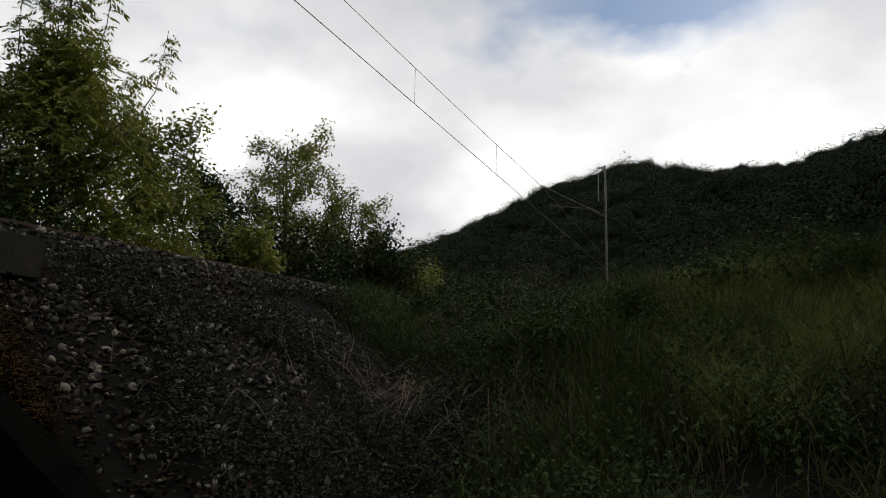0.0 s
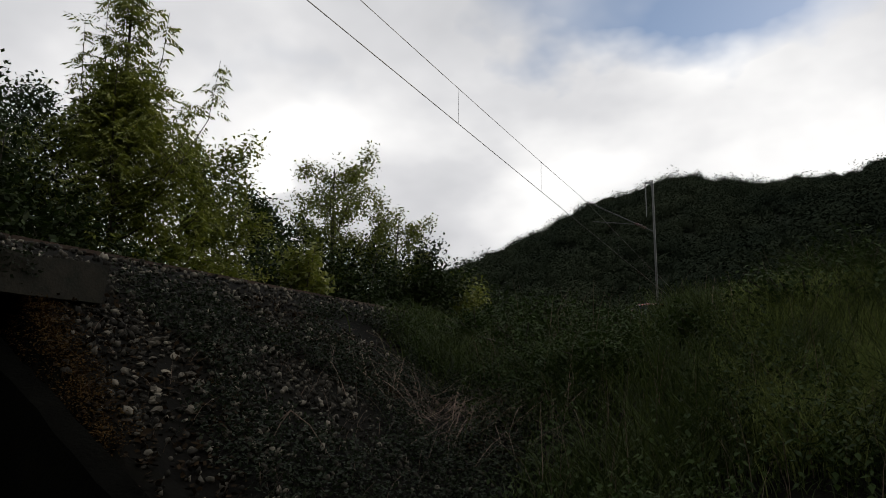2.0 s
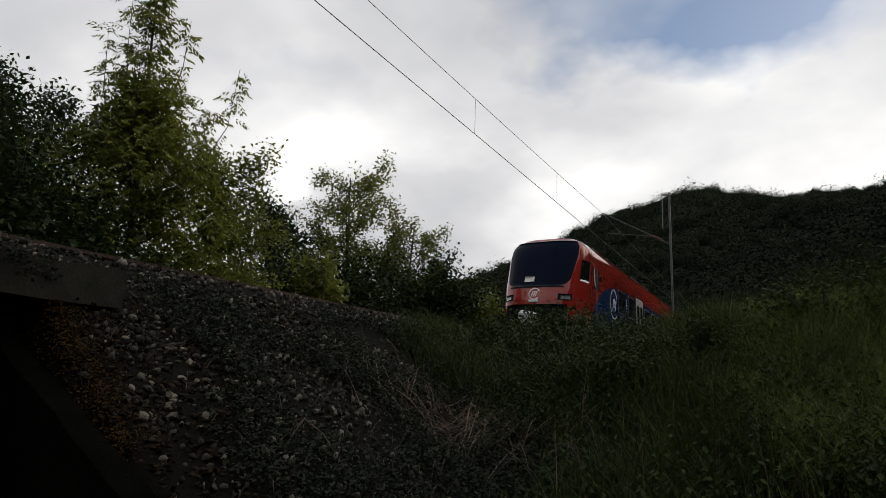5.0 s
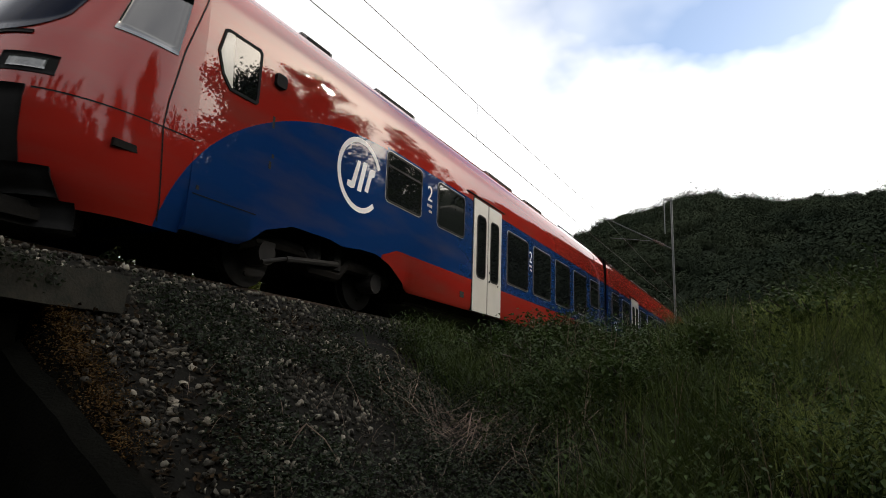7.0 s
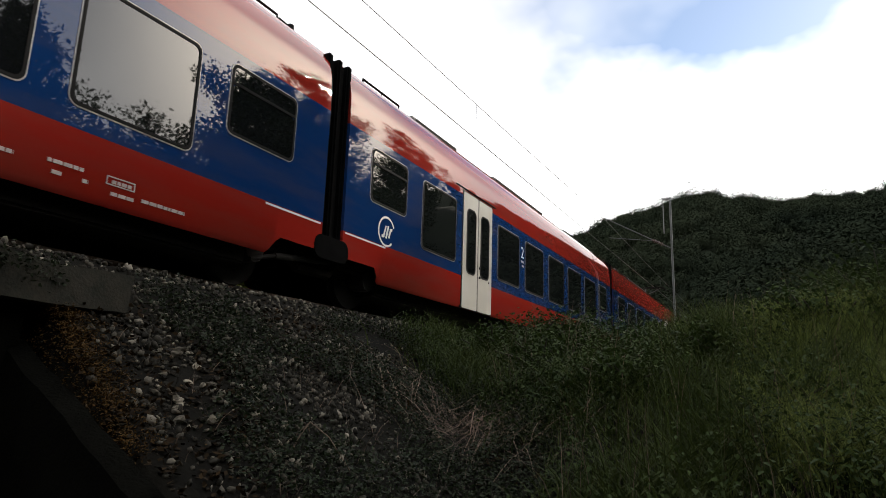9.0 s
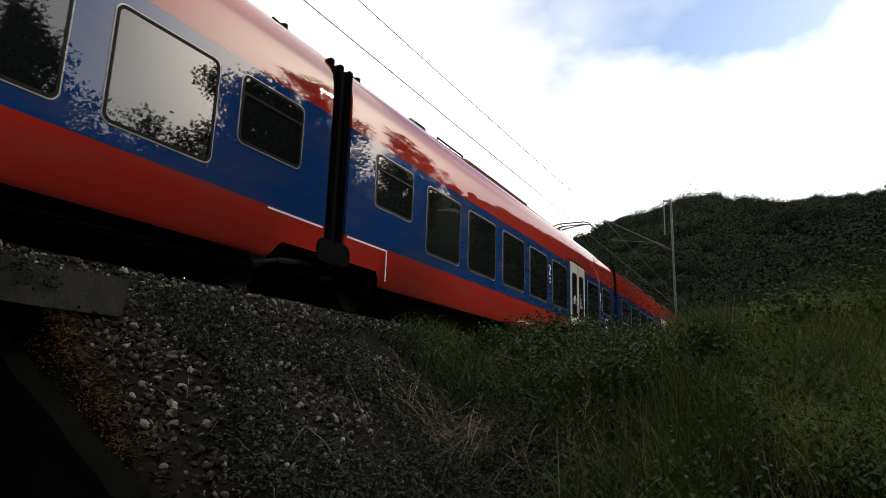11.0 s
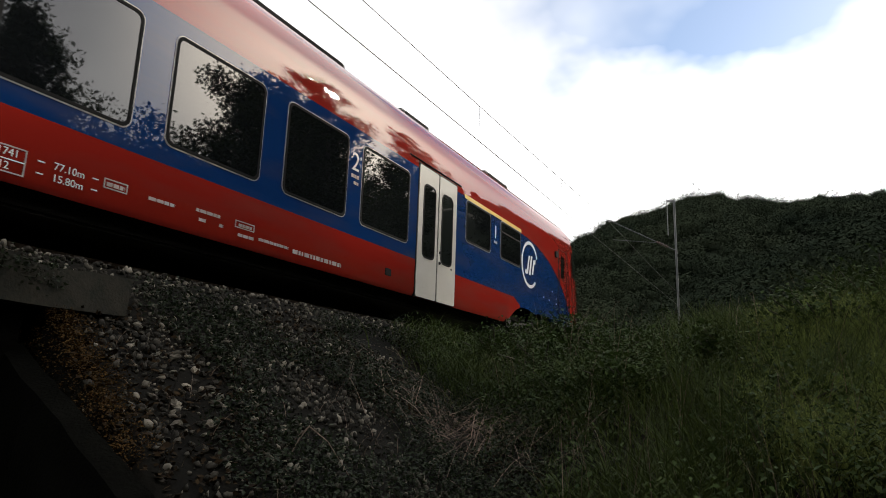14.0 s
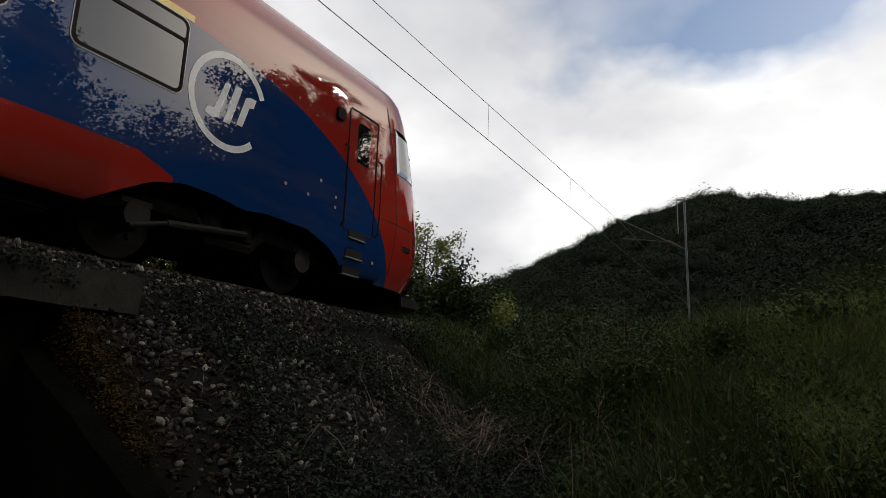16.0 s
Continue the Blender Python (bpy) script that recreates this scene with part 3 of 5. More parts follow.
def ring(name, outer, inner, x0, x1, material, parent, label=""):
    bm = bmesh.new()
    v = [[bm.verts.new((x, y, z)) for y, z in pts] for x, pts in ((x0, outer), (x1, outer), (x1, inner), (x0, inner))]
    n = len(outer)
    for a, c in zip(v, v[1:]):
        for i in range(n):
            bm.faces.new((a[i], a[(i + 1) % n], c[(i + 1) % n], c[i]))
    return part(name, bm, material, parent, label)


SIDE = 1.41


def window(car, y0, y1, z0, z1, vent=False, side=1):
    """Bonded window: rim, rubber and tinted pane; a vent has a hinged light along its top."""
    sx = side
    ring("window_rim", rounded(y0 - 0.014, y1 + 0.014, z0 - 0.014, z1 + 0.014, 0.11), rounded(y0, y1, z0, z1, 0.10), sx * (SIDE - 0.01), sx * (SIDE + 0.008), M_RIM, car)
    ring("window_seal", rounded(y0, y1, z0, z1, 0.10), rounded(y0 + 0.035, y1 - 0.035, z0 + 0.035, z1 - 0.035, 0.08), sx * (SIDE - 0.01), sx * (SIDE + 0.014), M_RUBBER, car)
    top = z1 - 0.03 if not vent else z1 - 0.30 * (z1 - z0)
    plate("window_pane", rounded(y0 + 0.03, y1 - 0.03, z0 + 0.03, top, 0.08), sx * (SIDE - 0.02), sx * (SIDE + 0.006), M_GLASS, car)
    if vent:
        plate("vent_pane", rounded(y0 + 0.03, y1 - 0.03, top + 0.035, z1 - 0.03, 0.05), sx * (SIDE - 0.02), sx * (SIDE + 0.010), M_GLASS, car)
        plate("vent_bar", [(y0 + 0.03, top), (y1 - 0.03, top), (y1 - 0.03, top + 0.035), (y0 + 0.03, top + 0.035)], sx * (SIDE - 0.02), sx * (SIDE + 0.016), M_RUBBER, car)


def door(car, y0, y1, kind=""):
    mid = (y0 + y1) / 2
    z0, z1 = SILL, 2.82
    plate("door_surround", [(y0 - 0.03, z0), (y1 + 0.03, z0), (y1 + 0.03, z1 + 0.03), (y0 - 0.03, z1 + 0.03)], SIDE - 0.03, SIDE + 0.004, M_RUBBER, car)
    for k, (a, b) in enumerate(((y0, mid - 0.022), (mid + 0.022, y1))):
        plate("door_leaf", rounded(a, b, z0 + 0.005, z1, 0.04, 3), SIDE - 0.02, SIDE + 0.016, M_DOOR, car, "off-white door leaf")
        g0, g1 = (a + 0.19, b - 0.13) if k == 0 else (a + 0.13, b - 0.19)
        ring("door_seal", rounded(g0 - 0.03, g1 + 0.03, 1.11, 2.51, 0.13), rounded(g0, g1, 1.14, 2.48, 0.11), SIDE, SIDE + 0.024, M_RUBBER, car)
        plate("door_pane", rounded(g0, g1, 1.14, 2.48, 0.11), SIDE, SIDE + 0.019, M_GLASS, car)
    for z in (1.32, 1.12):
        bm = bmesh.new()
        cyl(bm, (SIDE + 0.02, mid + 0.09, z), (1, 0, 0), 0.028, 0.03, 12)
        part("door_button", bm, M_RUBBER, car)
    bm = bmesh.new()
    cyl(bm, (SIDE + 0.02, mid + 0.57, 1.08), (1, 0, 0), 0.018, 0.02, 10)
    part("door_lock", bm, M_RUBBER, car)
    bm = bmesh.new()
    box(bm, SIDE - 0.01, SIDE + 0.022, y0 - 0.35, y1 + 0.2, z1 + 0.06, z1 + 0.072)
    part("rain_gutter", bm, M_RUBBER, car)


def flat_curve(name, pts, r, material, parent, x):
    """A painted stroke on the side, as a thin raised ribbon through points (s, z)."""
    bm = bmesh.new()
    pts = [Vector((0, y, z)) for y, z in pts]
    rows_ = []
    for i, p in enumerate(pts):
        d = pts[min(i + 1, len(pts) - 1)] - pts[max(i - 1, 0)]
        nrm = Vector((0, -d.z, d.y)).normalized() * r
        rows_.append((bm.verts.new((x, *(p + nrm)[1:])), bm.verts.new((x, *(p - nrm)[1:]))))
    for a, c in zip(rows_, rows_[1:]):
        bm.faces.new((a[0], a[1], c[1], c[0]))
    return part(name, bm, material, parent)


def arc(cy, cz, r, a0, a1, n=40):
    return [(cy + r * math.cos(radians(a0 + (a1 - a0) * k / n)), cz + r * math.sin(radians(a0 + (a1 - a0) * k / n))) for k in range(n + 1)]


def emblem(car, cy, cz, r):
    """Operator's mark: an open ring round three slanted strokes."""
    x = SIDE + 0.005
    # seen from the +x side, s runs to the right
    flat_curve("emblem_ring", arc(cy, cz, r, 25, 315), r * 0.075, M_WHITE, car, x)
    k = r * 0.95
    for pts in ([(-0.60, -0.30), (-0.42, -0.30), (-0.16, 0.42), (-0.01, 0.42), (-0.27, -0.46), (-0.42, -0.52), (-0.64, -0.48)],
                [(-0.13, -0.50), (0.07, -0.50), (0.33, 0.46), (0.13, 0.46)],
                [(0.25, -0.42), (0.43, -0.42), (0.59, 0.10), (0.72, 0.14), (0.78, 0.36), (0.60, 0.36), (0.46, 0.30)]):
        plate("emblem_stroke", [(cy + a * k, cz + b * k) for a, b in pts], x - 0.004, x, M_WHITE, car)


def text(car, words, cy, z, size, name="class_number", material=None):
    cu = bpy.data.curves.new(name, "FONT")
    cu.body, cu.size, cu.extrude, cu.align_x = words, size, 0.002, "CENTER"
    tmp = new("tmp", cu)
    me = bpy.data.meshes.new_from_object(tmp.evaluated_get(bpy.context.evaluated_depsgraph_get()))
    bpy.data.objects.remove(tmp)
    m = Matrix(((0, 0, 1, SIDE + 0.005), (1, 0, 0, cy), (0, 1, 0, z), (0, 0, 0, 1)))
    me.transform(m)
    me.name = name
    me.materials.clear()
    me.materials.append(material or M_WHITE)
    ob = new(name, me)
    ob.parent = car
    return ob


def bar(car, y0, y1, z0, z1, name="marking_bar", material=None):
    return plate(name, [(y0, z0), (y1, z0), (y1, z1), (y0, z1)], SIDE - 0.002, SIDE + 0.004, material or M_WHITE, car)


def marking_row(car, y0, y1, z, h, gap=0.05, seed=0):
    """Writing too small to read: a row of short bars."""
    rng = random.Random(seed)
    y = y0
    while y < y1:
        w = rng.uniform(0.03, 0.10)
        bar(car, y, min(y + w, y1), z, z + 0.8 * h, "marking_bar", M_FADED)
        y += w + 0.6 * gap


def frame_mark(car, y0, y1, z0, z1):
    ring("marking_frame", [(y0, z0), (y1, z0), (y1, z1), (y0, z1)], [(y0 + 0.012, z0 + 0.012), (y1 - 0.012, z0 + 0.012), (y1 - 0.012, z1 - 0.012), (y0 + 0.012, z1 - 0.012)], SIDE - 0.002, SIDE + 0.004, M_FADED, car)


LOW = (1.25, 2.54)       # low-floor windows
HIGH = (1.80, 2.68)      # over the bogies

car1 = coach(2.15, 20.80)
car2 = coach(21.30, 38.08)
car3 = coach(38.58, 55.81)
car4 = coach(56.31, LEN - 2.15)
for c, lab in ((car1, "leading coach"), (car2, "second coach"), (car3, "third coach"), (car4, "rear coach")):
    c["label"] = "red and blue painted " + lab + " body"

WINDOWS = [
    (car1, [(6.10, 7.31, *HIGH, True), (7.93, 9.12, *HIGH, False), (11.47, 12.90, *LOW, False), (13.29, 14.72, *LOW, False), (15.14, 16.54, *LOW, False), (16.95, 18.38, *LOW, False), (18.86, 20.06, 1.68, 2.58, True)]),
    (car2, [(21.95, 23.08, 1.68, 2.58, True), (23.65, 25.04, *LOW, False), (27.20, 28.58, *LOW, False), (29.00, 30.40, *LOW, False), (30.85, 32.25, *LOW, False), (32.68, 34.08, *LOW, False), (34.52, 35.90, *LOW, False), (36.28, 37.45, 1.68, 2.58, True)]),
    (car3, [(39.32, 40.51, 1.68, 2.58, True), (41.05, 42.44, *LOW, False), (42.84, 44.28, *LOW, False), (44.71, 46.12, *LOW, False), (46.53, 47.91, *LOW, False), (48.36, 49.72, *LOW, False), (52.01, 53.40, *LOW, False), (53.95, 55.13, 1.68, 2.58, True)]),
    (car4, [(57.02, 58.19, 1.68, 2.58, True), (58.74, 60.10, *LOW, False), (60.53, 61.94, *LOW, False), (62.38, 63.76, *LOW, False), (64.15, 65.59, *LOW, False), (67.88, 69.13, *HIGH, False), (69.70, 70.96, *HIGH, True)]),
]
for c, ws in WINDOWS:
    for y0, y1, z0, z1, vent in ws:
        window(c, y0, y1, z0, z1, vent)
        window(c, y0, y1, z0, z1, vent, -1)
door(car1, 9.57, 11.09)
door(car2, 25.36, 26.84)
door(car3, 50.06, 51.62)
door(car4, 65.92, 67.42)
emblem(car1, 5.36, 2.00, 0.56)
emblem(car4, 71.64, 2.00, 0.56)
emblem(car2, 22.48, 1.28, 0.24)
emblem(car3, 54.49, 1.28, 0.24)
for c, y, z in ((car1, 7.62, 2.20), (car1, 13.09, 2.05), (car2, 28.80, 2.05), (car3, 48.13, 2.05), (car3, 53.68, 2.05), (car4, 63.96, 2.05)):
    text(c, "2", y, z, 0.42)
    marking_row(c, y - 0.09, y + 0.10, z - 0.12, 0.07, 0.02, int(y))
    marking_row(c, y - 0.02, y + 0.10, z - 0.22, 0.06, 0.02, int(y) + 1)
text(car4, "1", 69.42, 2.20, 0.42)
marking_row(car4, 69.34, 69.52, 2.08, 0.07, 0.02, 5)
bar(car4, 67.80, 71.02, 2.70, 2.78, "first_class_stripe", M_YEL)

# inscriptions on the sill panels
for c, o in ((car1, 14.1), (car4, 58.3)):
    frame_mark(c, o + 0.35, o + 0.88, 0.45, 0.69)
    bar(c, o + 0.36, o + 0.87, 0.563, 0.573)
    text(c, "1271 1741", o + 0.615, 0.60, 0.095, "type_marking")
    text(c, "12-212", o + 0.615, 0.48, 0.095, "type_marking")
    text(c, "77.10m", o + 1.27, 0.60, 0.10, "length_marking")
    text(c, "15.80m", o + 1.27, 0.49, 0.10, "length_marking")
    for z in (0.63, 0.52):
        for a in (0.98, 1.50):
            bar(c, o + a, o + a + 0.06, z, z + 0.012)
    frame_mark(c, o + 1.62, o + 1.88, 0.58, 0.68)
    marking_row(c, o + 1.65, o + 1.85, 0.605, 0.05, 0.02, 9)
    for q, (a, b, z) in enumerate(((2.13, 2.46, 0.60), (2.75, 3.1, 0.64), (2.8, 2.9, 0.54), (3.1, 3.16, 0.54), (3.4, 3.62, 0.62), (3.40, 3.66, 0.50), (3.75, 4.3, 0.52))):
        marking_row(c, o + a, o + b, z, 0.045, 0.02, q)
    frame_mark(c, o + 3.34, o + 3.66, 0.60, 0.69)
marking_row(car1, 13.21, 14.27, 0.49, 0.075, 0.04, 21)
marking_row(car4, 62.69, 63.76, 0.49, 0.07, 0.04, 22)
marking_row(car2, 30.2, 31.3, 0.49, 0.075, 0.04, 23)
marking_row(car3, 45.59, 46.65, 0.48, 0.075, 0.04, 24)
text(car3, "17.50m", 47.04, 0.49, 0.125, "length_marking")
for a, sg in ((46.73, 1), (47.34, -1)):
    flat_curve("length_arrow", [(a - sg * 0.05, 0.535), (a + sg * 0.05, 0.535)], 0.007, M_WHITE, car3, SIDE + 0.004)
    flat_curve("length_arrow", [(a + sg * 0.02, 0.565), (a + sg * 0.05, 0.535), (a + sg * 0.02, 0.505)], 0.007, M_WHITE, car3, SIDE + 0.004)
frame_mark(car3, 47.38, 47.95, 0.48, 0.61)
marking_row(car3, 47.41, 47.92, 0.52, 0.05, 0.02, 25)
bar(car3, 48.26, 48.35, 0.58, 0.66)
frame_mark(car3, 48.65, 48.75, 0.59, 0.67)
for a in (48.2, 48.3, 48.42, 48.75):
    bar(car3, a, a + 0.04, 0.50, 0.512)
for c, y in ((car1, 9.1), (car3, 49.22), (car4, 65.04)):
    plate("filler_flap", rounded(y - 0.09, y + 0.09, 0.59, 0.71, 0.02, 2), SIDE - 0.01, SIDE + 0.004, M_RUBBER, c)
for c, j, sgn in ((car1, J[0], -1), (car2, J[0], 1), (car2, J[1], -1), (car3, J[1], 1), (car3, J[2], -1), (car4, J[2], 1)):
    a, b = sorted((j + sgn * 0.30, j + sgn * 1.42))
    bar(c, a, b, 0.992, 1.018, "white_line")
    if sgn > 0 and c is not car2:
        bar(c, b - 0.024, b, 0.50, 0.992, "white_line")

# bellows between the coaches
for j in J:
    for k in range(5):
        bm = bmesh.new()
        s = j - 0.24 + 0.12 * k
        w = 1.30 if k % 2 else 1.36
        box(bm, -w, w, s - 0.055, s + 0.055, 0.55, 3.70 - (0.06 if k % 2 else 0), 0.03)
        part("bellows_fold", bm, M_BELLOW, train, "black rubber fold of the gangway bellows")


# rubber boots over the lower corners of the joints
for j in J:
    for sx in (-1, 1):
        plate("gangway_boot", rounded(j - 0.40, j + 0.40, 0.52, 0.86, 0.15), sx * (SIDE - 0.06), sx * (SIDE + 0.005), M_BELLOW, train, "black rubber boot at the coach joint")


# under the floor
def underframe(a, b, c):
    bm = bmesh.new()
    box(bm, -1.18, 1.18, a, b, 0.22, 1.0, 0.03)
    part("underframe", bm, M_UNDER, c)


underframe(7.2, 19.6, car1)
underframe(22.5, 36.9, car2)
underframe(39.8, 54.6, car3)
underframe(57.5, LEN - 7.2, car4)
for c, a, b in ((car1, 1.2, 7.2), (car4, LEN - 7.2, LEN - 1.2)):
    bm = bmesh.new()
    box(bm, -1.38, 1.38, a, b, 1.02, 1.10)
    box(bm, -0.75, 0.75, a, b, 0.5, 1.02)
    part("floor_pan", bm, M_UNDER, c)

WHEELS = []


def bogie(y, base):
    b = new("bogie")
    b.parent = train
    b.location = (0, y, 0)
    for sx in (-1, 1):
        bm = bmesh.new()
        pts = [(-base / 2 - 0.45, 0.50), (-base / 2, 0.62), (-0.55, 0.62), (-0.35, 0.42), (0.35, 0.42), (0.55, 0.62), (base / 2, 0.62), (base / 2 + 0.45, 0.50)]
        tube(bm, [(sx * 1.05, a, z) for a, z in pts], 0.11, 8)
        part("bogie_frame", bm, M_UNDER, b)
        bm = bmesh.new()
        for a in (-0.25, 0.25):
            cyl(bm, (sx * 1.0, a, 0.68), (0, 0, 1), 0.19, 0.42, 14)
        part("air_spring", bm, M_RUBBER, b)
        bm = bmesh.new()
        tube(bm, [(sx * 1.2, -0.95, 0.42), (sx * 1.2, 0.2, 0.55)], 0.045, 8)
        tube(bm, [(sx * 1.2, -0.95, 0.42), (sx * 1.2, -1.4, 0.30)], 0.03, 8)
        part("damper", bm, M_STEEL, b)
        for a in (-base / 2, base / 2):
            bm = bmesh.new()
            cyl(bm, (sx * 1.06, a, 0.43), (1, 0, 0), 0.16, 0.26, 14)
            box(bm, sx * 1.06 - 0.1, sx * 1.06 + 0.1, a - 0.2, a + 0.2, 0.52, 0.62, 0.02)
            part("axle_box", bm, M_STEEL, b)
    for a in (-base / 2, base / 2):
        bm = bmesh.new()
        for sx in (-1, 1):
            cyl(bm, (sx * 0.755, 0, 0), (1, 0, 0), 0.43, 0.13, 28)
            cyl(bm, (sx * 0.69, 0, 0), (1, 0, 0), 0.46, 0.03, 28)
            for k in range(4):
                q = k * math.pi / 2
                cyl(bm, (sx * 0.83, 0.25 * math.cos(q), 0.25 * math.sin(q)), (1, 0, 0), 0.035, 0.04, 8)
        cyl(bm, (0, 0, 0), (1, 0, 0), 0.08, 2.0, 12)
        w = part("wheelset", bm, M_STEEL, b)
        w.location = (0, a, 0.43)
        WHEELS.append((w, a))


for y in (5.0, J[0], J[1], J[2], LEN - 5.0):
    bogie(y, 2.6)


# cab ends
def cab(far):
    shell = nose_patch("cab_shell", N_Z[0], N_Z[-1], -90, 90, M_CAB, train, far, 0.0, 40, 60, "red moulded cab front")
    nose_patch("windscreen", 2.03, 3.74, -42, 42, M_SHIELD, shell, far, 0.012, 14, 28, "large dark windscreen", 0.0, 0.36, 0.26)
    # pale strip painted for the sky's reflection along the roof edge
    nose_patch("windscreen_top_sheen", 3.74, 3.765, -57, 57, M_DOOR, shell, far, 0.014, 1, 28)
    # pale patch added for the bright sky showing in the windscreen
    nose_patch("windscreen_glint", 2.20, 2.40, -9, -0.6, M_DOOR, shell, far, 0.020, 2, 4)
    for sgn in (-1, 1):
        nose_patch("cab_quarter_light", 2.27, 3.02, sgn * 60, sgn * 84, M_GLASS, shell, far, 0.010, 8, 8, "", sgn * 1.0)
        nose_patch("headlamp_housing", 1.56, 1.77, sgn * 24, sgn * 47, M_RUBBER, shell, far, 0.010, 4, 8)
        nose_patch("headlamp", 1.60, 1.72, sgn * 28, sgn * 43, M_LAMP, shell, far, 0.018, 4, 8)
        nose_patch("panel_seam", 1.40, 1.415, sgn * 40, sgn * 90, M_RUBBER, shell, far, 0.004, 1, 12)
    nose_patch("coupler_mask", 0.36, 1.42, -38, 38, M_RUBBER, shell, far, 0.014, 8, 16)
    nose_patch("wiper_cowl", 1.99, 2.03, -32, 32, M_RUBBER, shell, far, 0.016, 2, 20)

    def put(bm, name, m, lab=""):
        for v in bm.verts:
            if far:
                v.co = Vector((-v.co.x, LEN - v.co.y, v.co.z))
        return part(name, bm, m, shell, lab)

    bm = bmesh.new()
    box(bm, -1.0, 1.0, 0.15, 1.3, 0.12, 0.36, 0.06)
    put(bm, "snow_plough", M_UNDER)
    bm = bmesh.new()
    bmesh.ops.create_icosphere(bm, subdivisions=4, radius=1.0)
    for v in bm.verts:
        c = v.co.copy()
        for k in range(3):
            c[k] = math.copysign(abs(c[k]) ** 0.6, c[k])
        v.co = Vector((-0.05 + c.x * 0.29 * (1 + 0.15 * c.z), -0.06 + c.y * 0.40, 0.92 + c.z * 0.23 - 0.05 * c.x))
        v.co += 0.035 * noise.noise_vector(v.co * 5) + 0.015 * noise.noise_vector(v.co * 14)
    put(bm, "coupler_cover", M_WRAP, "crumpled grey plastic coupler cover")
    nose_patch("bumper", 0.40, 0.66, -50, 50, M_RUBBER, shell, far, 0.07, 4, 24, "black moulded bumper")
    nose_patch("front_skirt", 0.12, 0.39, -56, 56, M_RUBBER, shell, far, 0.02, 3, 24)
    bm = bmesh.new()
    box(bm, -0.16, 0.16, 0.155, 0.2, 1.50, 1.57)
    put(bm, "number_bars", M_WHITE)
    # round operator's mark on the front
    bm = bmesh.new()
    n_ = 40
    r0, r1 = 0.20, 0.17
    vv = []
    for k in range(n_ + 1):
        a = radians(25 + 290 * k / n_)
        pts = []
        for rr in (r0, r1):
            x, z = rr * math.cos(a), 1.77 + rr * math.sin(a)
            th = math.asin(min(1, abs(x) / 1.41) ** 1.45) * (1 if x > 0 else -1)
            p = nose_pt(z, th, 0.006)
            pts.append(bm.verts.new((x, p.y, z)))
        vv.append(pts)
    for a, c in zip(vv, vv[1:]):
        bm.faces.new((a[0], a[1], c[1], c[0]))
    for px in (-0.07, 0.0, 0.07):
        q = [(px - 0.045, -0.09), (px - 0.01, -0.09), (px + 0.045, 0.09), (px + 0.01, 0.09)]
        bm.faces.new([bm.verts.new((x, nose_pt(1.77 + z, 0.0, 0.008).y, 1.77 + z)) for x, z in q])
    put(bm, "front_emblem", M_WHITE)
    return shell


front = cab(False)
rear = cab(True)
# driver's side window and the tail's cab door
ring("cab_window_rim", [(2.32, 2.62), (2.42, 2.35), (2.56, 2.20), (3.02, 2.20), (3.05, 2.24), (3.05, 2.92), (3.0, 2.96), (2.46, 2.96), (2.40, 2.93)], [(2.36, 2.62), (2.45, 2.38), (2.58, 2.24), (2.99, 2.24), (3.01, 2.27), (3.01, 2.89), (2.98, 2.92), (2.48, 2.92), (2.43, 2.90)], SIDE - 0.02, SIDE + 0.012, M_RUBBER, car1)
plate("cab_window_fixed", [(2.36, 2.62), (2.45, 2.38), (2.58, 2.24), (2.60, 2.24), (2.56, 2.92), (2.48, 2.92), (2.43, 2.90)], SIDE - 0.02, SIDE + 0.006, M_DOOR, car1)
plate("cab_window_pane", [(2.60, 2.24), (3.01, 2.24), (3.01, 2.92), (2.56, 2.92)], SIDE - 0.02, SIDE + 0.006, M_GLASS, car1)
plate("side_camera", rounded(3.30, 3.50, 2.60, 2.78, 0.04, 3), SIDE - 0.01, SIDE + 0.05, M_RUBBER, car1)
plate("side_camera", rounded(73.62, 73.80, 2.60, 2.78, 0.04, 3), SIDE - 0.01, SIDE + 0.05, M_RUBBER, car4)
ring("cab_door_seal", rounded(73.95, 74.72, 1.00, 2.92, 0.06), rounded(73.972, 74.698, 1.022, 2.898, 0.05), SIDE - 0.01, SIDE + 0.008, M_RUBBER, car4)
plate("cab_door_pane", rounded(74.18, 74.50, 2.10, 2.74, 0.05), SIDE - 0.01, SIDE + 0.010, M_GLASS, car4)
for y in (73.90, 74.78):
    bm = bmesh.new()
    tube(bm, [(SIDE, y, 1.05), (SIDE + 0.06, y, 1.10), (SIDE + 0.06, y, 2.25), (SIDE, y, 2.30)], 0.016, 8)
    part("grab_rail", bm, M_STEEL, car4)
for k, (z, y) in enumerate(((0.92, 74.30), (0.62, 74.25), (0.36, 74.2))):
    bm = bmesh.new()
    box(bm, SIDE - 0.10, SIDE + 0.012, y - 0.2, y + 0.2, z, z + 0.12)
    part("step_recess", bm, M_RUBBER, car4)
    bm = bmesh.new()
    box(bm, SIDE - 0.02, SIDE + 0.03, y - 0.2, y + 0.2, z - 0.015, z)
    part("step_edge", bm, M_RIM, car4)
bm = bmesh.new()
box(bm, SIDE - 0.01, SIDE + 0.003, 1.90 + 0.30, 3.2, 0.80, 0.812)
part("panel_seam", bm, M_RUBBER, car1)


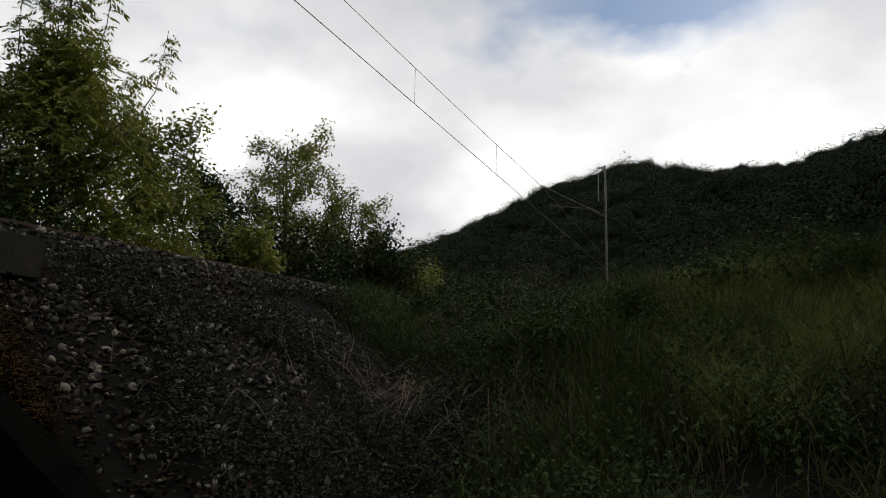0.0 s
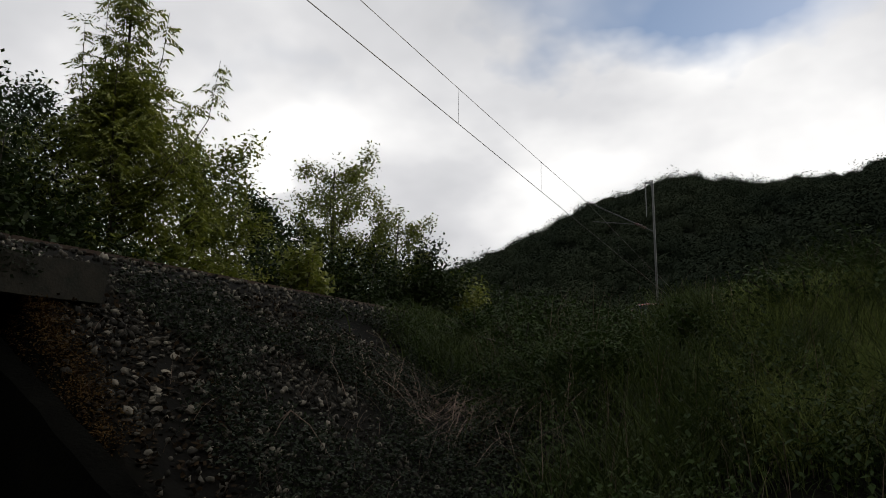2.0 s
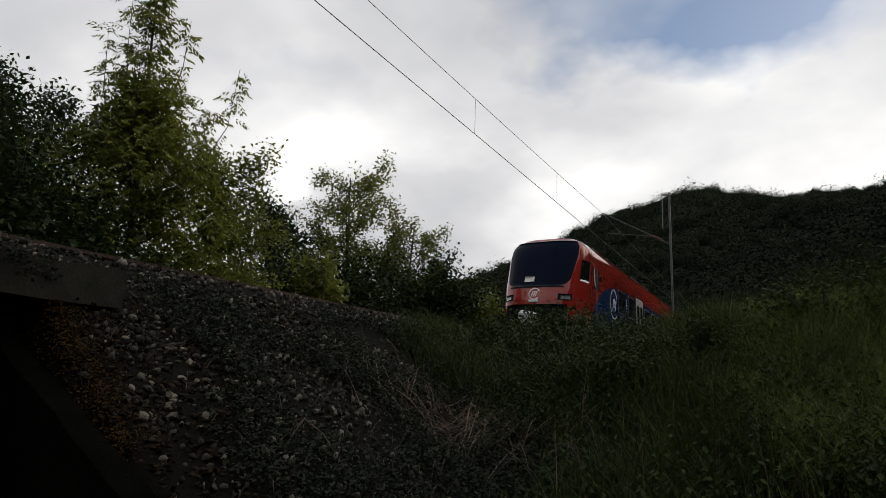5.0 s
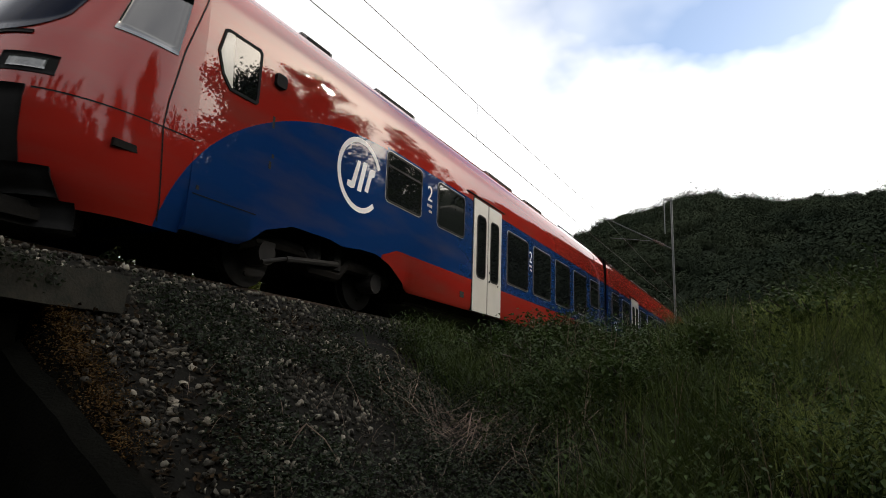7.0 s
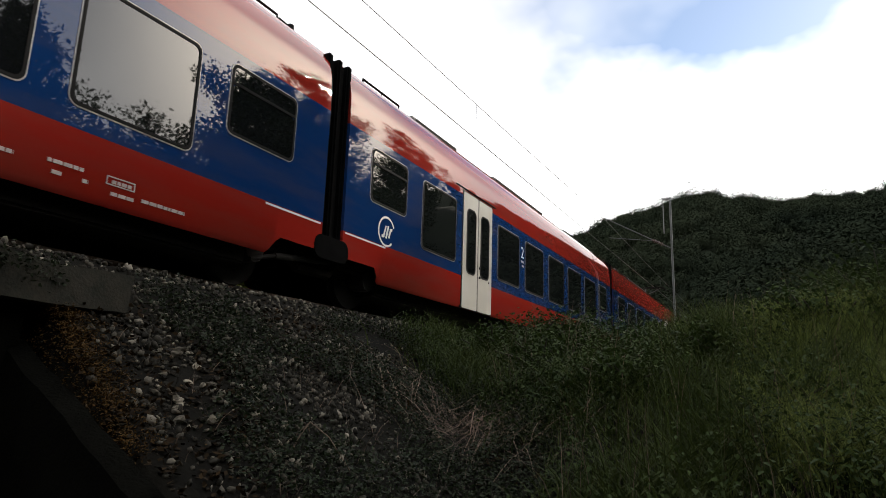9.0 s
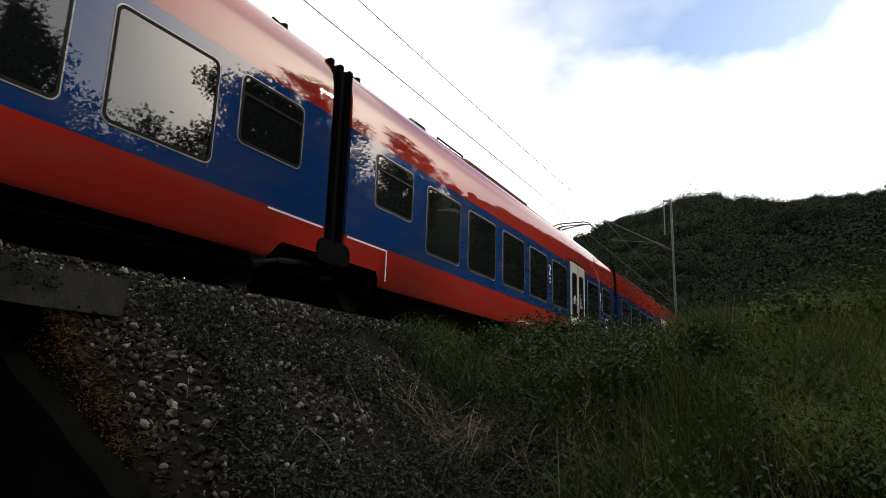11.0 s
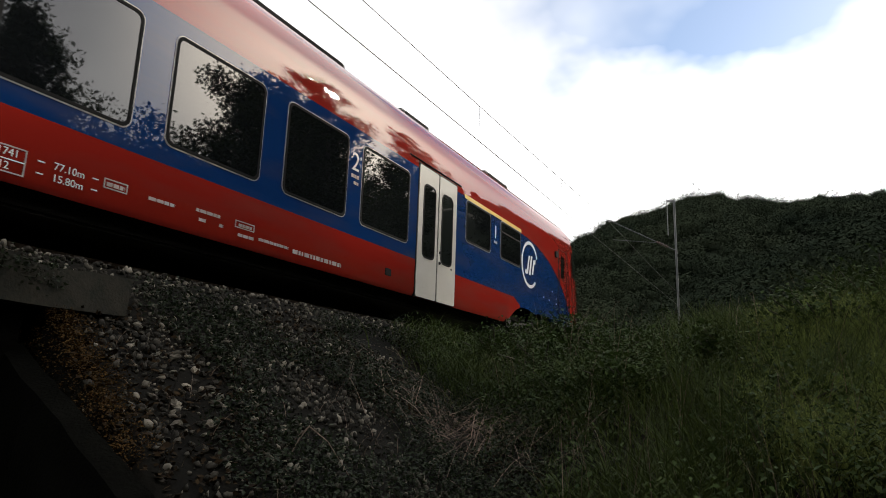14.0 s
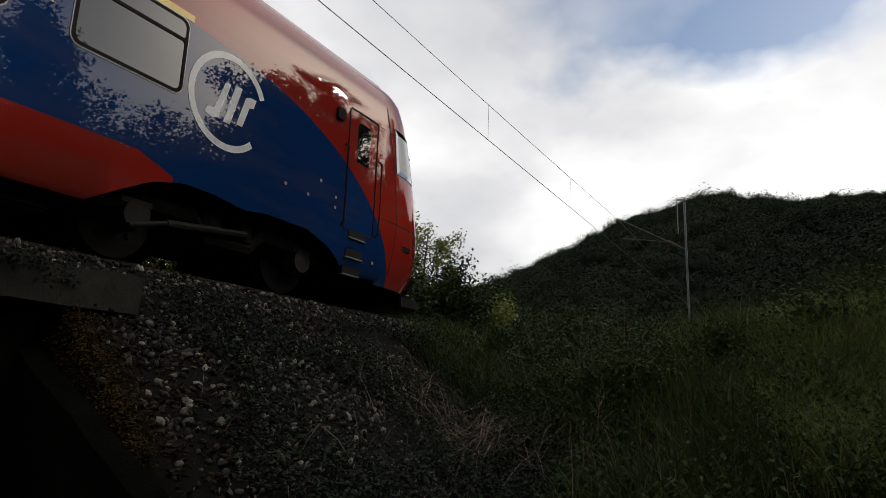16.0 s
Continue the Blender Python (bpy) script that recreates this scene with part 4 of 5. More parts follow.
def body_seam(far, shell):
    """The joint between cab front and side, leaning back towards the roof."""
    bm = bmesh.new()
    last = None
    for z in np.linspace(0.40, 3.3, 30):
        want = np.interp(z, [0.4, 0.94, 1.4, 1.71, 2.38, 3.15, 3.3], [1.86, 1.77, 1.72, 1.75, 1.88, 2.12, 2.14])
        s0 = np.interp(z, N_Z, N_S)
        pts = []
        for w in (want - 0.010, want + 0.010):
            c = max(0.0, 1 - (w - s0) / (NOSE_END - s0))
            p_ = nose_pt(z, math.acos(c ** 1.45), 0.004)
            pts.append(bm.verts.new((p_.x, p_.y if not far else LEN - p_.y, p_.z)))
        if last:
            bm.faces.new((last[0], last[1], pts[1], pts[0]))
        last = pts
    part("body_seam", bm, M_RUBBER, shell)


body_seam(False, front)
body_seam(True, rear)


for y, z, h in ((3.36, 2.02, 0.16), (3.40, 1.62, 0.05), (3.36, 1.46, 0.10), (2.26, 0.86, 0.05)):
    bar(car1, y - 0.02, y + 0.02, z, z + h, "side_fitting", M_STEEL)
for y, z in ((73.4, 1.55), (73.15, 1.28), (72.7, 1.30), (73.75, 1.40), (73.75, 1.25), (74.75, 0.62)):
    bar(car4, y - 0.02, y + 0.02, z, z + 0.04, "side_fitting", M_FADED)


# bicycle and wheelchair signs on the third coach's door
def door_signs():
    x = SIDE + 0.022
    cy, cz = 50.06 + 0.43, 1.62
    for a in (-0.12, 0.12):
        flat_curve("bicycle_sign", arc(cy + a, cz, 0.085, 0, 360, 24), 0.011, M_WHITE, car3, x)
    for pts in ([(-0.12, 0), (-0.05, 0.14), (0.08, 0.14), (0.12, 0)], [(-0.05, 0.14), (0.0, 0.0), (0.08, 0.14)], [(-0.12, 0), (0, 0)], [(-0.07, 0.18), (-0.04, 0.14)], [(0.06, 0.20), (0.09, 0.14)]):
        flat_curve("bicycle_sign", [(cy + a, cz + b) for a, b in pts], 0.011, M_WHITE, car3, x)
    cy, cz = 51.62 - 0.47, 1.60
    flat_curve("wheelchair_sign", arc(cy, cz, 0.10, 100, 400, 24), 0.015, M_WHITE, car3, x)
    for pts in ([(-0.02, 0.25), (-0.02, 0.06), (0.09, 0.06), (0.14, -0.10)], [(-0.02, 0.16), (0.07, 0.16)]):
        flat_curve("wheelchair_sign", [(cy + a, cz + b) for a, b in pts], 0.017, M_WHITE, car3, x)
    plate("wheelchair_sign", rounded(cy - 0.05, cy + 0.01, cz + 0.27, cz + 0.33, 0.029, 4), x - 0.003, x, M_WHITE, car3)


door_signs()


# roof gear
def roof_unit(c, y0, y1, w=0.85, h=0.22, z=3.83):
    bm = bmesh.new()
    box(bm, -w, w, y0, y1, z - 0.12, z + h, 0.05)
    part("roof_unit", bm, M_ROOFK, c)
    bm = bmesh.new()
    box(bm, w - 0.01, w + 0.02, y0 + 0.12, y1 - 0.12, z + 0.03, z + h - 0.05, 0.008)
    part("roof_louvre", bm, M_RUBBER, c)


for c, spans in ((car1, ((4.3, 5.1), (6.4, 7.8), (11.3, 13.0), (14.0, 15.4))), (car2, ((24.0, 26.0), (28.1, 31.8), (34.0, 35.6))), (car3, ((41.2, 41.8), (43.7, 47.7))), (car4, ((60.0, 61.5), (61.8, 64.2), (66.0, 67.1), (69.9, 71.3)))):
    for a, b in spans:
        roof_unit(c, a, b, 0.92, 0.20, 3.87)
for c, a, b in ((car1, 16.85, 18.06), (car1, 18.7, 20.0), (car2, 22.2, 23.4), (car3, 42.2, 43.4), (car4, 57.9, 59.5)):
    bm = bmesh.new()
    tube(bm, [(0.95, a, 3.70), (0.95, a, 3.99), (0.95, b, 3.99), (0.95, b, 3.70)], 0.02, 6)
    tube(bm, [(0.95, (a + b) / 2, 3.99), (0.95, (a + b) / 2, 3.70)], 0.014, 6)
    part("roof_rail", bm, M_RUBBER, c)
    bm = bmesh.new()
    box(bm, 0.5, 0.9, a + 0.15, (a + b) / 2 - 0.1, 3.80, 4.00, 0.03)
    part("roof_box", bm, M_ROOFK, c)
for c, y in ((car3, 55.0), (car3, 55.6), (car2, 37.5), (car3, 39.4), (car4, 57.2), (car1, 20.4), (car4, 71.2)):
    bm = bmesh.new()
    tube(bm, [(0.85, y, 3.75), (0.85, y, 4.06)], 0.045, 8, 0.06)
    tube(bm, [(0.85, y - 0.25, 4.04), (0.85, y + 0.3, 3.98)], 0.02, 6)
    part("roof_insulator", bm, M_RUBBER, c)


def pantograph(c, y):
    p = new("pantograph")
    p.parent = c
    bm = bmesh.new()
    for sx in (-0.55, 0.55):
        box(bm, sx - 0.05, sx + 0.05, y - 0.7, y + 0.7, 3.86, 3.94, 0.01)
        for q in (-0.6, 0.6):
            cyl(bm, (sx, y + q, 3.78), (0, 0, 1), 0.06, 0.25, 10)
    part("pantograph_base", bm, M_UNDER, p)
    knee = (0, y - 1.0, 4.72)
    bm = bmesh.new()
    tube(bm, [(0, y + 0.35, 3.94), knee], 0.055, 8)
    tube(bm, [(0.12, y + 0.1, 3.94), (0.10, y - 0.85, 4.62)], 0.02, 6)
    part("lower_arm", bm, M_UNDER, p)
    bm = bmesh.new()
    for sx in (-1, 1):
        tube(bm, [(sx * 0.10, y - 1.0, 4.72), (sx * 0.42, y + 0.75, 5.30)], 0.028, 6)
    tube(bm, [(0, y - 0.9, 4.68), (0, y + 0.7, 5.24)], 0.014, 6)
    part("upper_arm", bm, M_UNDER, p)
    for q in (-0.2, 0.2):
        bm = bmesh.new()
        tube(bm, [(-0.85, y + 0.75 + q, 5.12), (-0.70, y + 0.75 + q, 5.30), (-0.5, y + 0.75 + q, 5.365), (0.5, y + 0.75 + q, 5.365), (0.70, y + 0.75 + q, 5.30), (0.85, y + 0.75 + q, 5.12)], 0.026, 6)
        part("collector_strip", bm, M_UNDER, p)
    bm = bmesh.new()
    for sx in (-0.42, 0.42):
        tube(bm, [(sx, y + 0.5, 5.32), (sx, y + 1.0, 5.32)], 0.02, 6)
    part("collector_frame", bm, M_UNDER, p)


pantograph(train, 54.45)


# ---- trees ----
def leaf_cloud(points, n, spread, size, rng, droop=0.3):
    """Pointed leaves, two-sided folded diamonds, scattered round the points."""
    p = points[rng.integers(0, len(points), n)] + np.clip(rng.normal(0, 1, (n, 3)), -1.6, 1.6) * spread
    a = rng.uniform(0, 2 * np.pi, n)
    tilt = rng.normal(-droop, 0.5, n)
    d = np.stack([np.cos(a) * np.cos(tilt), np.sin(a) * np.cos(tilt), np.sin(tilt)], 1)
    up = rng.normal(0, 1, (n, 3)) * 0.5 + np.array([0, 0, 1])
    s = np.cross(d, up)
    s /= np.linalg.norm(s, axis=1, keepdims=True) + 1e-9
    L = size * rng.uniform(0.6, 1.4, (n, 1))
    w = L * 0.28
    return np.stack([p, p + d * L * 0.45 + s * w, p + d * L, p + d * L * 0.45 - s * w], 1).reshape(-1, 3)


def tree(x, y, h, crown, leaves, material, seed, label, low=0.18, spread=0.22, size=0.13, top_thin=0.5, lean=(0, 0), name="tree", dens=14, shoots=0):
    """A tapered trunk with rising limbs and twigs, and single leaves round the twigs."""
    rng = np.random.default_rng(seed)
    rnd = random.Random(seed)
    z0 = gz(x, y) - 0.15
    t = tagged(new(name), label, "tree" if name == "tree" else "shrub")
    t.location = (x, y, z0)
    bm = bmesh.new()
    pts = [Vector((lean[0] * k * h + 0.06 * h * 0.3 * math.sin(3 * k + seed), lean[1] * k * h + 0.05 * h * 0.3 * math.sin(4 * k), h * k)) for k in np.linspace(0, 1, 9)]
    tube(bm, pts, 0.016 * h, 8, 0.003 * h)
    anchors = []

    def at(k):
        i = min(int(k * 8), 7)
        return pts[i].lerp(pts[i + 1], k * 8 - i)

    for b in range(dens):
        k = low + (0.97 - low) * (b + rnd.random() * 0.8) / dens
        a = b * 2.4 + rnd.uniform(-0.5, 0.5)
        reach = crown * max(0.14, 1 - max(0, k - 0.30) * top_thin * 1.35) * rnd.uniform(0.65, 1.1) * min(1, 0.55 + k)
        rise = reach * rnd.uniform(0.35, 0.9)
        s = at(k)
        e = s + Vector((math.cos(a) * reach, math.sin(a) * reach, rise))
        m = s.lerp(e, 0.5) + Vector((0, 0, -0.08 * reach))
        tube(bm, [s, m, e], 0.0055 * h * (1.2 - k * 0.7), 5, 0.0015 * h)
        for q in range(7):
            f = 0.25 + 0.75 * q / 6
            o = s.lerp(m, f * 2) if f < 0.5 else m.lerp(e, f * 2 - 1)
            c = o + Vector((rnd.uniform(-1, 1), rnd.uniform(-1, 1), rnd.uniform(-0.5, 0.9))) * 0.30 * reach
            tube(bm, [o, c], 0.0022 * h, 4, 0.0008 * h)
            for g in range(4):
                anchors.append(o.lerp(c, 0.3 + 0.25 * g))
    for b in range(shoots):
        k = rnd.uniform(0.30, 0.62)
        a = 2 * math.pi * (b + rnd.random() * 0.5) / shoots
        s = at(k)
        e = s + Vector((math.cos(a), math.sin(a), 0)) * crown * rnd.uniform(0.45, 0.8) + Vector((0, 0, h * rnd.uniform(0.16, 0.30)))
        m = s.lerp(e, 0.45) + Vector((math.cos(a), math.sin(a), -0.2)) * 0.22 * crown
        tube(bm, [s, m, e], 0.005 * h, 5, 0.001 * h)
        for f in np.linspace(0.35, 1.0, 12):
            o = s.lerp(m, f * 2) if f < 0.5 else m.lerp(e, f * 2 - 1)
            for q in range(3):
                anchors.append(o + Vector((rnd.uniform(-1, 1), rnd.uniform(-1, 1), rnd.uniform(-0.6, 0.3))) * 0.16)
    for k in np.linspace(0.55, 1.0, 10):
        anchors.append(at(min(k, 0.999)))
    part("trunk", bm, M_BARK, t)
    an = np.array([tuple(v) for v in anchors])
    quads("crown", leaf_cloud(an, leaves, spread, size, rng), material, t)
    return t


def pinnate(points, n, scatter, length, rng):
    """Ash leaves: a drooping stalk with four pairs of pointed leaflets and one at its tip."""
    p = points[rng.integers(0, len(points), n)] + np.clip(rng.normal(0, 1, (n, 3)), -1.7, 1.7) * scatter
    a = rng.uniform(0, 2 * np.pi, n)
    rise = rng.normal(0.25, 0.35, n)
    d = np.stack([np.cos(a), np.sin(a), rise], 1)
    s = np.stack([-np.sin(a), np.cos(a), rng.normal(0, 0.25, n)], 1)
    L = length * rng.uniform(0.65, 1.3, (n, 1))
    out = []
    for t, side in [(t, q) for t in (0.3, 0.52, 0.74, 0.92) for q in (-1, 1)] + [(1.0, 0)]:
        o = p + d * L * t - np.array([0, 0, 0.55]) * L * t * t
        way = d * (0.55 if side else 1.0) + s * side * 0.8 - np.array([0, 0, 0.45 + 0.5 * t])
        way /= np.linalg.norm(way, axis=1, keepdims=True)
        w = np.cross(way, s * 0.3 + np.array([0, 0, 1.0]) + rng.normal(0, 0.25, (n, 3)))
        w /= np.linalg.norm(w, axis=1, keepdims=True) + 1e-9
        q = L * 0.42 * rng.uniform(0.8, 1.15, (n, 1))
        out.append(np.stack([o, o + way * q * 0.45 + w * q * 0.19, o + way * q, o + way * q * 0.45 - w * q * 0.19], 1))
    return np.concatenate(out).reshape(-1, 3)


def ash_tree(x, y, h, seed, label, leaves, radius, spires=()):
    """A young ash: dense to half its height, then thin upright shoots with loose leaves. radius: (height share, reach) pairs."""
    rng, rnd = np.random.default_rng(seed), random.Random(seed)
    t = tagged(new("tree"), label, "tree")
    t.location = (x, y, gz(x, y) - 0.15)
    bm = bmesh.new()
    pts = [Vector((0.07 * math.sin(5 * k + seed), 0.07 * math.sin(6 * k), h * k)) for k in np.linspace(0, 1, 10)]
    tube(bm, pts, 0.085, 8, 0.010)

    def at(k):
        i = min(int(k * 9), 8)
        return pts[i].lerp(pts[i + 1], k * 9 - i)

    body, loose, shoot = [], [], []
    n = 62
    for b in range(n):
        k = 0.05 + 0.90 * (b + rnd.random()) / n
        a = b * 2.4 + rnd.uniform(-0.4, 0.4)
        reach = float(np.interp(k, [q for q, _ in radius], [q for _, q in radius])) * rnd.uniform(0.7, 1.12)
        if k > 0.66 and b % 2:
            continue
        s_ = at(k)
        e = s_ + Vector((math.cos(a) * reach, math.sin(a) * reach, reach * rnd.uniform(0.3, 0.8)))
        m = s_.lerp(e, 0.5) + Vector((0, 0, -0.06 * reach))
        tube(bm, [s_, m, e], 0.022 * (1.1 - k), 5, 0.005)
        for q in range(8):
            f = 0.2 + 0.8 * q / 7
            o = s_.lerp(m, f * 2) if f < 0.5 else m.lerp(e, f * 2 - 1)
            c = o + Vector((rnd.uniform(-1, 1), rnd.uniform(-1, 1), rnd.uniform(-0.5, 0.9))) * 0.24 * reach
            tube(bm, [o, c], 0.006, 4, 0.003)
            (body if k < 0.62 else loose).extend([o.lerp(c, 0.4), c])
    for side, out, z0, z1 in spires:
        # shoots rise from a low limb and bend upright
        d = Vector((math.cos(side), math.sin(side), 0))
        s_ = at(z0 / h)
        line = [s_, s_ + d * out * 0.6 + Vector((0, 0, 0.25 * (z1 - z0))), s_ + d * out * 0.92 + Vector((0, 0, 0.6 * (z1 - z0))), s_ + d * out + Vector((0, 0, z1 - z0))]
        tube(bm, line, 0.022, 5, 0.005)
        for f in np.linspace(0.6, 3.0, 18):
            i = min(int(f), 2)
            shoot.append(line[i].lerp(line[i + 1], f - i))
    for k in np.linspace(0.55, 1.0, 22):
        loose.append(at(min(k, 0.999)))
    part("trunk", bm, M_BARK, t)
    a, c, u = (np.array([tuple(v) for v in q]) for q in (body, loose, shoot))
    quads("crown", np.concatenate([pinnate(a, leaves, 0.15, 0.25, rng), pinnate(c, leaves // 12, 0.05, 0.27, rng), pinnate(u, leaves // 11, 0.05, 0.27, rng)]), M_LEAF, t)
    return t


def bush(x, y, r, h, leaves, material, seed, label, size=0.10, stems=16):
    rng = np.random.default_rng(seed)
    z0 = gz(x, y) - 0.1
    t = tagged(new("shrub"), label, "shrub")
    t.location = (x, y, z0)
    bm = bmesh.new()
    an = []
    for b in range(stems):
        a, q = rng.uniform(0, 6.28), rng.uniform(0.2, 1) * r
        e = Vector((math.cos(a) * q, math.sin(a) * q, h * rng.uniform(0.45, 1.0) * (1.15 - 0.4 * q / r)))
        m = e * 0.5 + Vector((0, 0, 0.12 * h))
        tube(bm, [(0, 0, 0), m, e], 0.03, 5, 0.006)
        for k in np.linspace(0.15, 1, 9):
            an.append(tuple((m * (2 * k) if k < 0.5 else m.lerp(e, 2 * k - 1))))
    part("stem", bm, M_BARK, t)
    an = np.array(an)
    quads("foliage", leaf_cloud(an, leaves, 0.16 * r, size, rng), material, t)
    return t


def polar(az, r):
    return r * math.sin(radians(az)), r * math.cos(radians(az))


# beyond the track
ash_tree(*polar(-54.0, 14.2), 8.6, 11, "slender young ash tree with yellow-green leaves beside the track", 5200, [(0, 1.5), (0.2, 1.9), (0.38, 1.6), (0.5, 0.95), (0.62, 0.5), (0.8, 0.34), (1, 0.12)], ((0.92, 1.75, 3.0, 6.5), (0.5, 1.3, 2.6, 5.2), (4.1, 0.9, 3.4, 6.7), (3.6, 0.6, 4.4, 7.6), (1.4, 0.75, 4.6, 7.5), (5.4, 0.9, 3.2, 6.0), (2.4, 0.9, 3.6, 6.6)))
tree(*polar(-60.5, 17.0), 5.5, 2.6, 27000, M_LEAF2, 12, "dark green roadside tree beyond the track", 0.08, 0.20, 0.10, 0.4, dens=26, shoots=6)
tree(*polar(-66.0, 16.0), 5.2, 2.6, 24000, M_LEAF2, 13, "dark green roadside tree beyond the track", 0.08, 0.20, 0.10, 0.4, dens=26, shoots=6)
tree(*polar(-47.0, 15.5), 4.6, 1.5, 22000, M_LEAF, 14, "yellow-green ash sapling beside the track", 0.06, 0.20, 0.095, 0.4, dens=18)
tree(*polar(-36.0, 20.0), 6.1, 2.3, 21000, M_LEAF, 15, "spreading green tree with open branches beyond the track", 0.14, 0.15, 0.095, 0.5, dens=22, shoots=7)
tree(*polar(-31.0, 20.5), 4.7, 2.0, 16000, M_LEAF, 16, "spreading green tree with open branches beyond the track", 0.12, 0.15, 0.095, 0.4, (0.06, 0), dens=18, shoots=6)
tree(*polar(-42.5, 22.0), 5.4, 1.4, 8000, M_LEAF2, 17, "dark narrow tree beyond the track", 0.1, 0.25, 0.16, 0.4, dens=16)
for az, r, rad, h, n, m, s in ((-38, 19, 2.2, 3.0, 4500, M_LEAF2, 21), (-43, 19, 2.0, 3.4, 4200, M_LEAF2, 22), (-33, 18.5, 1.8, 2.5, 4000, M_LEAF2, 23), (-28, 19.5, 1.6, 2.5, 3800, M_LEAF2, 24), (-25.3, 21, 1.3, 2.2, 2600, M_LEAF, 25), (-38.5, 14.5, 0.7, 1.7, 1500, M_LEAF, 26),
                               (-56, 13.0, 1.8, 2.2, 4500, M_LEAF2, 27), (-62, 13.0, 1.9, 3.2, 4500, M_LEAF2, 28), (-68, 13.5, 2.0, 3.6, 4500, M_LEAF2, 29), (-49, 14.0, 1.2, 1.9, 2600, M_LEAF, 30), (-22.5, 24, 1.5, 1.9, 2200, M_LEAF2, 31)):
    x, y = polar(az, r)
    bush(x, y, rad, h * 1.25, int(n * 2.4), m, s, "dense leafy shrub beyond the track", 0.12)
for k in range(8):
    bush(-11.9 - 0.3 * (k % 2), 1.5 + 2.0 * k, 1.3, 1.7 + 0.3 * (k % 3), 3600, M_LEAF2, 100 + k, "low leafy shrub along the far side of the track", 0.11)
# on the camera's side: those ahead are mirrored in the train's windows
# seeds 51 to 61 stand out of view, added to block sky light
for x, y, h, cr, s in ((9.8, 20.5, 12.9, 2.8, 41), (10.4, 23.0, 13.8, 3.2, 42), (9.9, 26.8, 18.2, 3.2, 43), (13.0, 28.5, 15.4, 3.8, 44), (21.5, 52.0, 16.0, 4.4, 37), (24.5, 60.0, 17.0, 4.6, 38), (28.0, 70.0, 18.0, 5.0, 39), (14.6, 33.0, 16.2, 4.0, 45), (16.6, 39.0, 14.0, 3.8, 46), (19.0, 45.0, 14.0, 4.0, 47),
                       (12.0, 12.0, 12.0, 2.2, 49), (13.0, 8.0, 9.5, 2.8, 50), (13.5, 2.5, 11.0, 3.0, 51), (12.0, -3.0, 13.0, 3.4, 52), (9.0, -8.0, 13.5, 3.6, 53), (3.0, -11.0, 13.0, 3.6, 54), (14.5, -8.0, 15.0, 4.0, 55), (-3.0, -14.0, 12.0, 3.6, 56), (-13.5, -6.0, 11.0, 3.4, 58), (-15.0, -12.0, 12.0, 3.6, 59), (-10.5, -18.0, 12.0, 3.6, 60), (-17.0, -1.5, 10.0, 3.4, 61), (8.0, -14.0, 15.0, 4.0, 57)):
    tree(x, y, h, cr, 24000 if s < 51 else 9000, M_LEAF2, s, "dark leafy tree out of view, mirrored in the train or added to block light", 0.05, 0.38, 0.21 if s < 51 else 0.28, 0.5, dens=26 if s < 51 else 20)
# shrubs at y of 0 and below are unseen too, added to block light
for k, (x, y, r, h) in enumerate(((8.6, 19.5, 3.0, 5.0), (11.0, 17.2, 2.4, 9.5), (10.3, 18.9, 2.2, 9.6), (12.4, 19.0, 2.5, 10.4), (11.3, 15.4, 2.3, 8.7), (11.5, 13.6, 2.4, 9.4), (13.2, 16.2, 2.6, 9.8), (11.5, 10.0, 2.6, 3.2), (12.5, 5.5, 2.6, 3.4), (11.0, 26.0, 3.0, 5.0), (14.5, 36.0, 3.4, 5.5), (12.5, 0.0, 3.0, 8.5), (9.5, -2.5, 2.8, 8.0), (8.5, -6.0, 3.0, 8.5), (5.0, -9.0, 3.0, 8.0), (11.5, 3.6, 2.4, 6.0), (0.0, -11.0, 3.0, 8.0), (15.0, -4.0, 3.5, 11.0))):
    bush(x, y, r, h, 32000 if 13 < y < 20 else 17000, M_LEAF2, 80 + k, "dense dark shrub out of view, mirrored in the train or added to block light", 0.20, 40)


# ---- woods on the hills ----
def az_in(x, y):
    return y > 0 and -0.55 < x / y < 0.31


